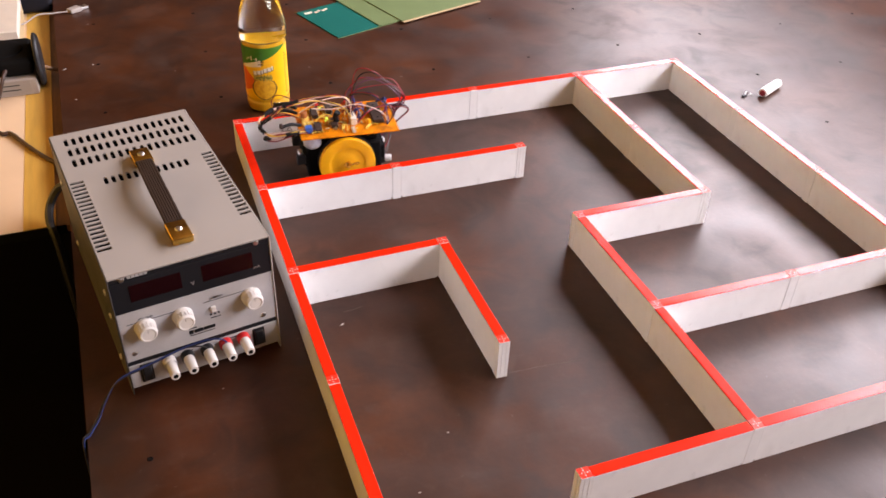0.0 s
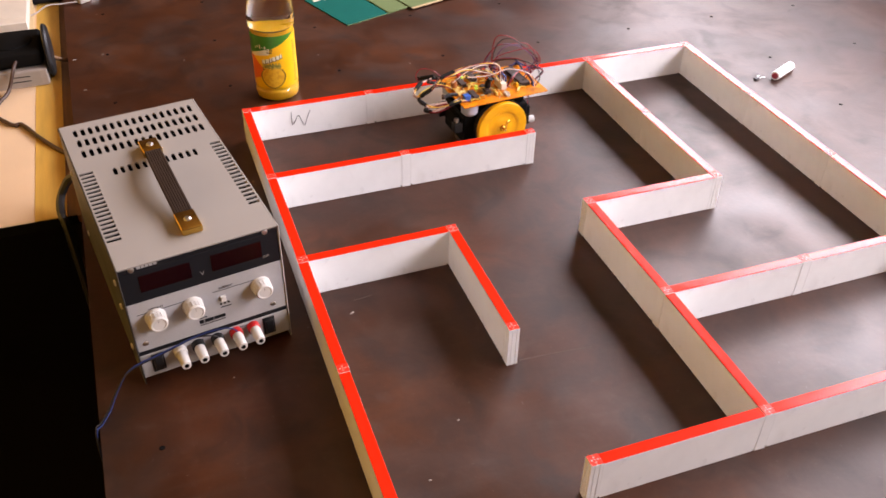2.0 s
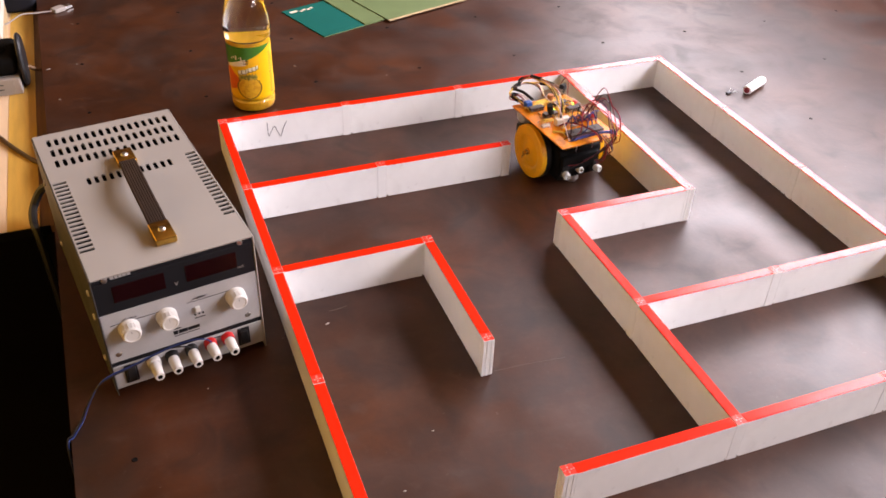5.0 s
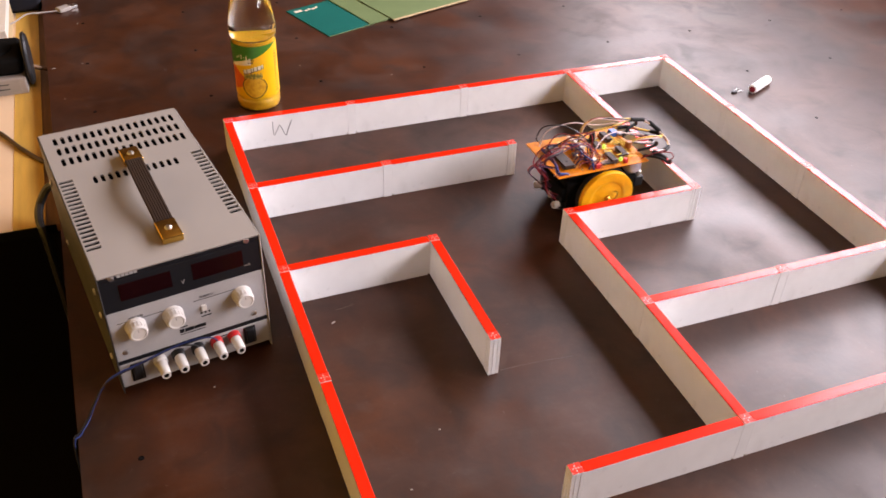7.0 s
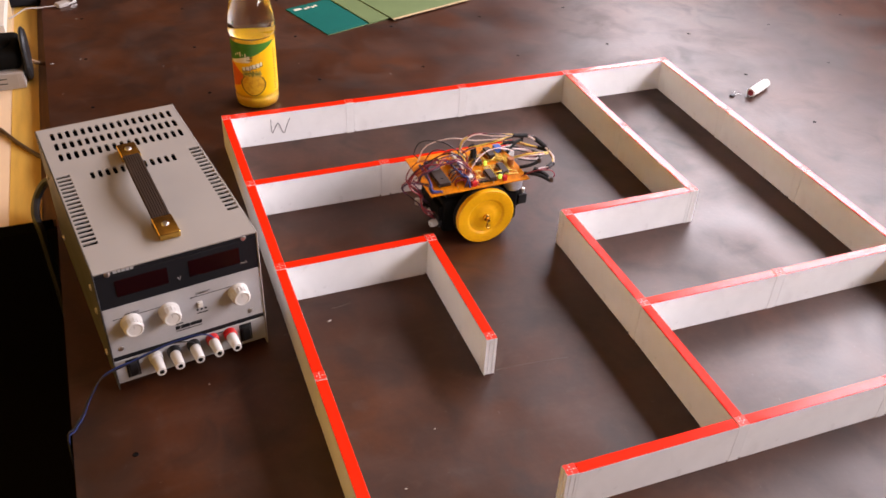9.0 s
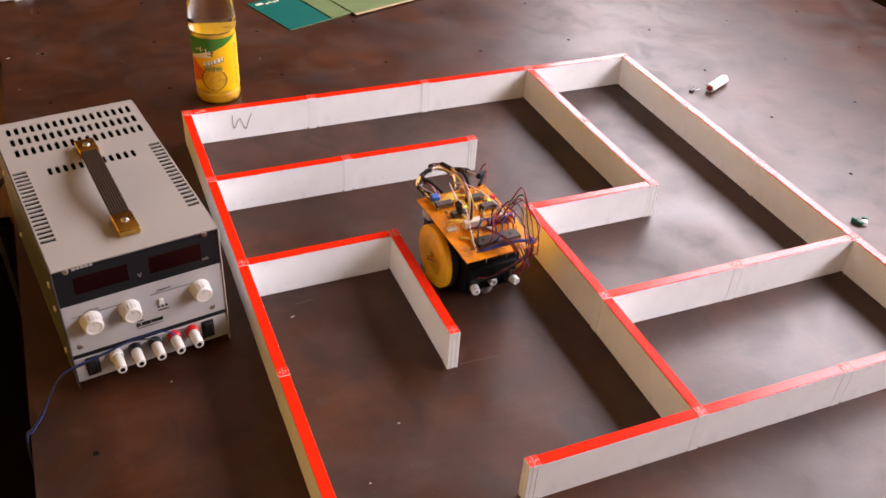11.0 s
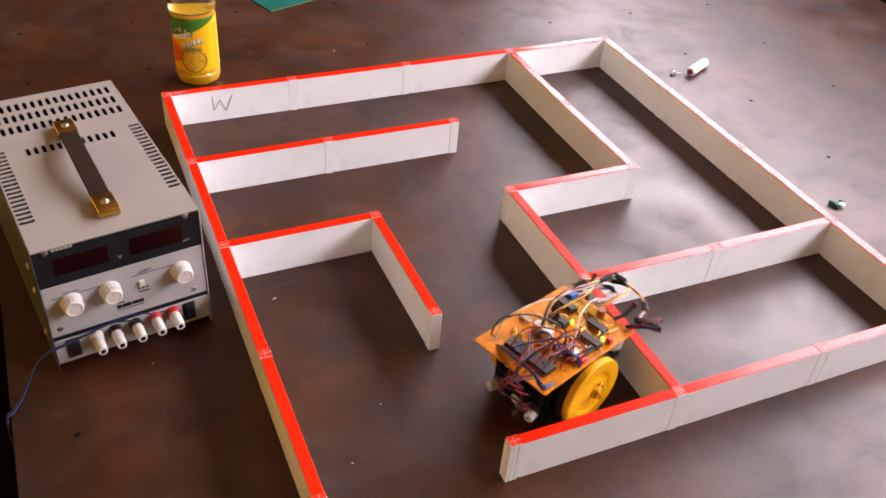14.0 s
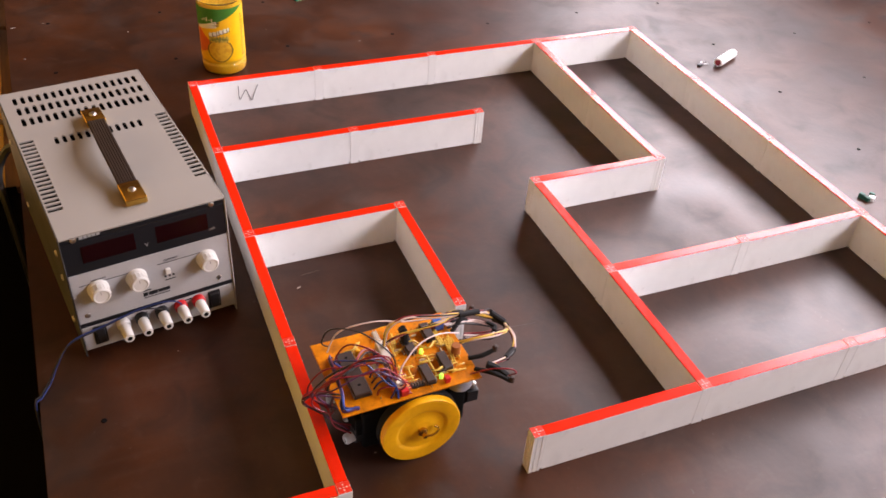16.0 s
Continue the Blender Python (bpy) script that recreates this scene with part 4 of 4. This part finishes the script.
    part("capacitor", lathe_bm([(0.0045, 0.0), (0.0045, 0.010), (0.004, 0.0112), (0.0, 0.0112)], 20, "z", (-0.049, 0.010, z)), M["ceramic"], t, "small electrolytic capacitor")
    part("crystal", box_bm(0.0250, -0.0020, z, 0.0300, 0.0095, z + 0.0040, 0.0018, 3), M["steel"], t, "silver crystal can")
    part("header", box_bm(0.0105, 0.0365, z, 0.0175, 0.0420, z + 0.0060, 0.0004, 1), M["red_plastic"], t, "red pin header")
    part("header", box_bm(-0.0300, 0.0360, z, -0.0250, 0.0415, z + 0.0060, 0.0004, 1), M["red_plastic"], t)
    for x, y in ((-0.0195, -0.0020), (-0.0243, 0.0330)):
        part("led", lathe_bm([(0.0019, 0.0), (0.0019, 0.0035), (0.0014, 0.0048), (0.0, 0.0052)], 14, "z", (x, y, z)), M["led"], t, "lit yellow-green indicator")
    # pin headers and the amber lamp by the large chip
    for x0, y0, nx, ny, key in ((-0.006, 0.0330, 5, 2, "black"), (0.011, -0.0400, 2, 5, "cream")):
        hd = part("pin_header", box_bm(x0 - 0.0013, y0 - 0.0013, z, x0 + 0.00254 * (nx - 1) + 0.0013, y0 + 0.00254 * (ny - 1) + 0.0013, z + 0.0026, 0.0003, 1), M[key], t, "small pin header")
        bm = None
        for a in range(nx):
            for b in range(ny):
                bm = box_bm(x0 + 0.00254 * a - 0.00035, y0 + 0.00254 * b - 0.00035, z + 0.002, x0 + 0.00254 * a + 0.00035, y0 + 0.00254 * b + 0.00035, z + 0.0052, bm=bm)
        part("header_pins", bm, M["solder"], hd, "row of tinned pins")
    part("amber_lamp", lathe_bm([(0.0025, 0.0), (0.0025, 0.0050), (0.0019, 0.0066), (0.0, 0.0072)], 14, "z", (0.0360, -0.0200, z)), M["yellow"], t, "small amber lamp")
    part("connector_boot", tube_bm([(-0.0075, -0.0140, z + 0.006), (-0.0085, -0.0165, z + 0.014), (-0.0060, -0.0190, z + 0.021)], 0.0042, 8, 4), M["rubber"], t, "black rubber boot of the harness")
    rnd = random.Random(5)
    for x0, x1, y0, y1, key, n in ((-0.052, -0.040, -0.018, 0.036, "wire_yellow", 12), (-0.030, -0.004, 0.002, 0.012, "wire_yellow", 6), (0.033, 0.039, -0.040, -0.012, "wire_yellow", 3),
                                   (-0.006, 0.008, 0.012, 0.034, "wire_yellow", 6), (0.004, 0.010, 0.030, 0.041, "wire_red", 6), (-0.048, -0.036, -0.036, -0.030, "wire_yellow", 4)):
        for k in range(n):
            xx, yy = rnd.uniform(x0, x1), rnd.uniform(y0, y1)
            ln = rnd.uniform(0.006, 0.014)
            part("jumper", tube_bm([(xx, yy, z), (xx, yy + 0.0006, z + 0.0022), (xx + ln * 0.5, yy + 0.001, z + 0.0028), (xx + ln, yy, z + 0.0020), (xx + ln, yy, z)], 0.0006, 5, 3), M[key], t)
    for k in range(46):
        xx, yy = rnd.uniform(-0.052, 0.036), rnd.uniform(-0.040, 0.040)
        part("solder_pin", lathe_bm([(0.0009, 0.0), (0.0005, 0.0012), (0.0003, 0.0030), (0.0, 0.0031)], 6, "z", (xx, yy, z)), M["solder"], t)
    for k in range(16):
        xx, yy = rnd.uniform(-0.045, 0.030), rnd.uniform(-0.038, 0.036)
        part("resistor", lathe_bm([(0.0, -0.003), (0.0010, -0.0028), (0.0010, 0.0028), (0.0, 0.003)], 8, rnd.choice(("x", "y")), (xx, yy, z + 0.0012)), M["tan"], t)

    def wire(points, key, r=0.0008, jitter=0.0):
        pts = [Vector(p) + Vector([rnd.uniform(-jitter, jitter) for _ in range(3)]) for p in points]
        return part("wire", tube_bm(pts, r, 6, 5), M["wire_" + key], t)

    def sleeve(points, r=0.0024):
        return part("sleeve", tube_bm(points, r, 8, 4), M["rubber"], t, "black heat-shrink sleeve")
    # rear harness arch
    arch = [(0.014, -0.012, z + 0.009), (0.010, -0.012, 0.113), (-0.006, -0.010, 0.123), (-0.032, -0.006, 0.120), (-0.056, -0.004, 0.116), (-0.078, -0.006, 0.111), (-0.094, -0.012, 0.100),
            (-0.107, -0.006, 0.089), (-0.110, 0.010, 0.083), (-0.101, 0.026, 0.083), (-0.088, 0.036, 0.086), (-0.070, 0.040, 0.088)]
    for key in ("white", "yellow", "black", "red", "white"):
        wire(arch, key, 0.0008, 0.0016)
    sleeve([arch[4], arch[5]], 0.0028)
    sleeve([arch[6], arch[7]], 0.0030)
    sleeve([arch[9], arch[10]], 0.0030)
    sleeve([(-0.066, 0.040, 0.090), (-0.074, 0.046, 0.087), (-0.080, 0.054, 0.083)], 0.0036)
    low = [(0.014, -0.014, z + 0.009), (0.002, -0.008, 0.103), (-0.016, -0.004, 0.110), (-0.036, -0.002, 0.113), (-0.056, -0.006, 0.113), (-0.072, -0.008, 0.111)]
    for key in ("white", "yellow", "yellow", "red", "black"):
        wire(low, key, 0.0008, 0.0016)
    back = [(-0.050, -0.034, z + 0.003), (-0.064, -0.036, 0.087), (-0.082, -0.035, 0.083), (-0.097, -0.027, 0.080), (-0.108, -0.014, 0.082), (-0.108, 0.000, 0.085), (-0.095, 0.008, 0.089), (-0.074, 0.008, 0.092), (-0.056, 0.004, 0.088)]
    for key in ("yellow", "red", "white", "black", "yellow"):
        wire(back, key, 0.0008, 0.0014)
    sleeve([(-0.060, -0.036, 0.086), (-0.070, -0.036, 0.086), (-0.078, -0.0355, 0.084)], 0.0027)
    sleeve([(-0.104, -0.020, 0.081), (-0.109, -0.010, 0.083), (-0.109, -0.004, 0.084)], 0.0030)
    for pts in ([(-0.056, 0.022, 0.084), (-0.068, 0.026, 0.087), (-0.080, 0.026, 0.090)], [(-0.056, -0.014, 0.085), (-0.070, -0.022, 0.092), (-0.082, -0.028, 0.092)], [(-0.056, 0.036, 0.084), (-0.070, 0.050, 0.086), (-0.082, 0.058, 0.080)]):
        sleeve(pts, 0.0022)
        tip = Vector(pts[-1])
        part("eye_sensor", lathe_bm([(0.0, 0.003), (0.002, 0.002), (0.0026, 0.0), (0.0026, -0.004), (0.0, -0.004)], 12, "z", tuple(tip + Vector((-0.001, 0, 0.003)))), M["ic"], t, "tiny dark sensor tip")
    wire([(-0.050, 0.040, z + 0.002), (-0.064, 0.050, 0.094), (-0.080, 0.058, 0.096), (-0.088, 0.056, 0.086), (-0.084, 0.050, 0.078)], "red", 0.0007)
    for k, key in enumerate(("red", "black", "blue")):
        a, b = rnd.uniform(0.040, 0.060), rnd.uniform(0.012, 0.030)
        ya, yb = rnd.uniform(-0.036, 0.010), rnd.uniform(0.010, 0.038)
        top = rnd.uniform(0.100, 0.116)
        wire([(a, ya, z + 0.003), (a + 0.006, ya + 0.002, 0.096), (a, ya + 0.008, top), ((a + b) / 2, (ya + yb) / 2, top + 0.004), (b, yb, top - 0.006), (b - 0.004, yb + 0.003, 0.094), (b, yb + 0.002, z)], key, 0.00075, 0.002)
    for k, key in enumerate(("yellow", "black", "yellow", "yellow")):
        x0, y0 = rnd.uniform(-0.05, -0.02), rnd.uniform(-0.03, 0.03)
        wire([(x0, y0, z), (x0 + 0.004, y0 + rnd.uniform(-0.004, 0.004), z + 0.005), (x0 + rnd.uniform(0.008, 0.02), y0 + rnd.uniform(-0.01, 0.01), z + 0.006), (x0 + rnd.uniform(0.02, 0.03), y0 + rnd.uniform(-0.012, 0.012), z)], key, 0.0008)
    for dy, key in ((0.0, "white"), (0.003, "white"), (-0.003, "red"), (0.005, "black")):
        wire([(-0.055, -0.026 + dy, z + 0.003), (-0.072, -0.030 + dy, 0.080), (-0.092, -0.028 + dy, 0.074), (-0.104, -0.018 + dy, 0.072), (-0.096, -0.010 + dy, 0.072), (-0.070, -0.014 + dy, 0.076)], key, 0.0009, 0.001)
    sleeve([(-0.098, -0.025, 0.073), (-0.105, -0.018, 0.072), (-0.101, -0.013, 0.072)], 0.0027)
    sleeve([(-0.062, -0.028, 0.082), (-0.072, -0.030, 0.080), (-0.080, -0.030, 0.078)], 0.0024)
    # long thin wire over the board
    wire([(0.016, 0.029, z + 0.009), (0.010, 0.024, 0.100), (-0.010, 0.012, 0.108), (-0.034, 0.004, 0.106), (-0.056, 0.000, 0.096)], "white", 0.0007)
    wire([(0.062, -0.030, z + 0.003), (0.050, -0.032, 0.104), (0.020, -0.024, 0.114), (-0.010, -0.020, 0.108), (-0.040, -0.014, 0.108)], "white", 0.0007)
    # front sensor wiring
    for k, key in enumerate(("red", "purple", "black", "red", "purple", "red")):
        y0 = 0.016 + 0.0032 * k
        hgt = 0.112 + 0.004 * (k % 4) + rnd.uniform(0, 0.006)
        sx, sy = ((0.058, 0.025), (0.050, 0.001), (0.058, -0.0245))[k % 3]
        wire([(0.016 + 0.002 * (k % 3), y0, z + 0.002), (0.018, y0 + 0.006, 0.098), (0.030, y0 + 0.010, hgt), (0.052, y0 + 0.010, hgt + 0.004), (0.078, y0 + 0.005, 0.113), (0.091, y0 - 0.002, 0.092),
              (0.080, 0.026, 0.074), (0.070, (sy + 0.022) / 2, 0.050), (sx, sy, 0.034)], key, 0.00075, 0.0050)
    for k, key in enumerate(("blue", "purple", "blue", "purple", "blue")):
        wire([(0.060, -0.030 + 0.003 * k, z), (0.0625, -0.020, z + 0.004), (0.064, 0.004, z + 0.006), (0.066, 0.026, z + 0.007), (0.070, 0.040, z + 0.004), (0.058, 0.040, z + 0.001)], key, 0.0009, 0.002)
    for k, key in enumerate(("blue", "purple", "red", "blue")):
        yy = -0.012 + 0.0110 * k
        wire([(0.0240 - 0.0008 * k, yy, z), (0.0250, yy + 0.004, z + 0.010), (0.0225, yy + 0.011, z + 0.0125), (0.0215, yy + 0.018, z + 0.008), (0.0200, min(yy + 0.021, 0.042), z)], key, 0.0011, 0.0015)
    for key, dy in (("red", 0.0), ("black", 0.0025)):
        wire([(0.078, 0.012 + dy, 0.080), (0.070, 0.008 + dy, 0.0905), (0.050, 0.002 + dy, 0.0915), (0.034, -0.012 + dy, 0.093), (0.020, -0.018 + dy, z + 0.002)], key, 0.0010, 0.0006)
    for k, key in enumerate(("blue", "purple", "blue", "red")):
        yy = 0.010 + 0.007 * k
        wire([(0.036, yy, z), (0.034, yy + 0.001, z + 0.006), (0.028, yy, z + 0.008), (0.022, yy + 0.001, z + 0.005), (0.020, yy, z)], key, 0.0008, 0.001)
    # orange leads fanning from the small connector
    for k in range(7):
        yy = 0.014 + 0.0034 * k
        wire([(0.0215, yy, z), (0.0235, yy + 0.0010, z + 0.0035), (0.0150 - 0.0008 * k, yy + 0.0020, z + 0.0042), (0.0070, yy + 0.0015, z + 0.0020), (0.0055, yy + 0.001, z)], ("orange", "red", "orange")[k % 3], 0.0009, 0.0006)
    # paired yellow links across the board
    for x0, y0, dx, dy in ((0.030, -0.034, 0.010, 0.014), (-0.002, -0.030, 0.004, 0.020), (-0.047, -0.004, 0.003, 0.026), (-0.024, 0.030, 0.016, 0.004)):
        for q in (0.0, 0.0022):
            wire([(x0 + q, y0, z), (x0 + q, y0 + 0.001, z + 0.0018), (x0 + q + dx / 2, y0 + dy / 2, z + 0.0024), (x0 + q + dx, y0 + dy, z)], "yellow", 0.0008)
    for k in range(9):
        xx, y0 = -0.053 + 0.0016 * k, rnd.uniform(-0.036, -0.004)
        y1 = y0 + rnd.uniform(0.018, 0.036)
        wire([(xx, y0, z), (xx, y0 + 0.001, z + 0.0022), (xx + 0.0006, (y0 + y1) / 2, z + 0.0028), (xx, y1 - 0.001, z + 0.0022), (xx, y1, z)], "yellow", 0.0007)
    for xx, y0, y1 in ((0.004, -0.036, -0.006), (0.007, 0.006, 0.024), (-0.022, 0.004, 0.030), (0.000, 0.012, 0.038), (-0.002, -0.034, -0.020)):
        wire([(xx, y0, z), (xx, y0 + 0.001, z + 0.002), (xx + 0.001, (y0 + y1) / 2, z + 0.0026), (xx, y1, z)], "yellow", 0.0008)
    for key, dy in (("red", 0.0), ("black", 0.003), ("purple", 0.006)):
        wire([(0.066, 0.020 + dy, 0.082), (0.088, 0.012 + dy, 0.086), (0.098, 0.010 + dy, 0.078), (0.086, 0.016, 0.064), (0.068, 0.02, 0.045), (0.060, 0.022, 0.034)], key, 0.0007, 0.0015)
    return t


robot = maze_robot()
wheel_right = wheel(robot, -1)
wheel_left = wheel(robot, 1)

# seconds, x, y, heading
ROBOT_ROWS = (
    (0, 0.1283, -0.0907, -5.4),
    (0.5, 0.1745, -0.0936, 6.2),
    (1, 0.2245, -0.0899, 0.8),
    (1.5, 0.2811, -0.0929, -2.7),
    (2, 0.3323, -0.0919, 5.1),
    (2.5, 0.381, -0.0921, -4.7),
    (3, 0.4333, -0.0982, -1.3),
    (3.5, 0.4409, -0.0966, -20.8),
    (3.8, 0.4389, -0.0959, -61.1),
    (4, 0.4428, -0.0954, -89.6),
    (4.5, 0.4444, -0.1409, -84.1),
    (4.7, 0.4422, -0.1594, -83.4),
    (5.3, 0.4425, -0.222, -85),
    (5.85, 0.443, -0.272, -88),
    (6.1, 0.4435, -0.277, -98),
    (6.45, 0.445, -0.279, -145),
    (6.8, 0.4458, -0.2799, -177.5),
    (7.0, 0.4285, -0.2835, -178.5),
    (7.5, 0.3894, -0.2836, -191.2),
    (8, 0.3371, -0.2747, -185.1),
    (8.5, 0.2898, -0.2729, -188.3),
    (8.7, 0.272, -0.2735, -187),
    (8.95, 0.266, -0.274, -183),
    (9.3, 0.264, -0.275, -140),
    (9.65, 0.264, -0.276, -96),
    (9.9, 0.264, -0.285, -89),
    (10.8, 0.264, -0.379, -87),
    (11, 0.2641, -0.4009, -86.5),
    (11.5, 0.2668, -0.4573, -87.4),
    (12, 0.2671, -0.506, -95.4),
    (12.5, 0.2643, -0.5565, -88.3),
    (13, 0.266, -0.6147, -88.1),
    (13.5, 0.2679, -0.6384, -96.7),
    (13.7, 0.2689, -0.6422, -127.7),
    (14, 0.2695, -0.6407, -160.7),
    (14.2, 0.2568, -0.6405, -182.7),
    (14.5, 0.2319, -0.6378, -185.3),
    (15, 0.1735, -0.6324, -183.1),
    (15.5, 0.1173, -0.6304, -184.2),
    (16, 0.085, -0.6286, -177.8),
)


def motions():
    walk(robot, [(t, pose(x, y, 0, 0, 0, a)) for t, x, y, a in ROBOT_ROWS])
    ts, xs, ys, hs = (np.array(c) for c in zip(*ROBOT_ROWS))
    turn = {-1: 0.0, 1: 0.0}
    rows = {-1: [], 1: []}
    steps = np.linspace(0.0, 16.0, 81)
    last = None
    for t in steps:
        now = (np.interp(t, ts, xs), np.interp(t, ts, ys), radians(np.interp(t, ts, hs)))
        if last:
            ahead = (now[0] - last[0]) * math.cos(now[2]) + (now[1] - last[1]) * math.sin(now[2])
            for s in (-1, 1):
                turn[s] += math.degrees((ahead - s * WY * (now[2] - last[2])) / WR)
        last = now
        for s in (-1, 1):
            rows[s].append((float(t), pose(0, s * WY, WR, 0, turn[s], 0)))
    walk(wheel_right, rows[-1])
    walk(wheel_left, rows[1])


motions()
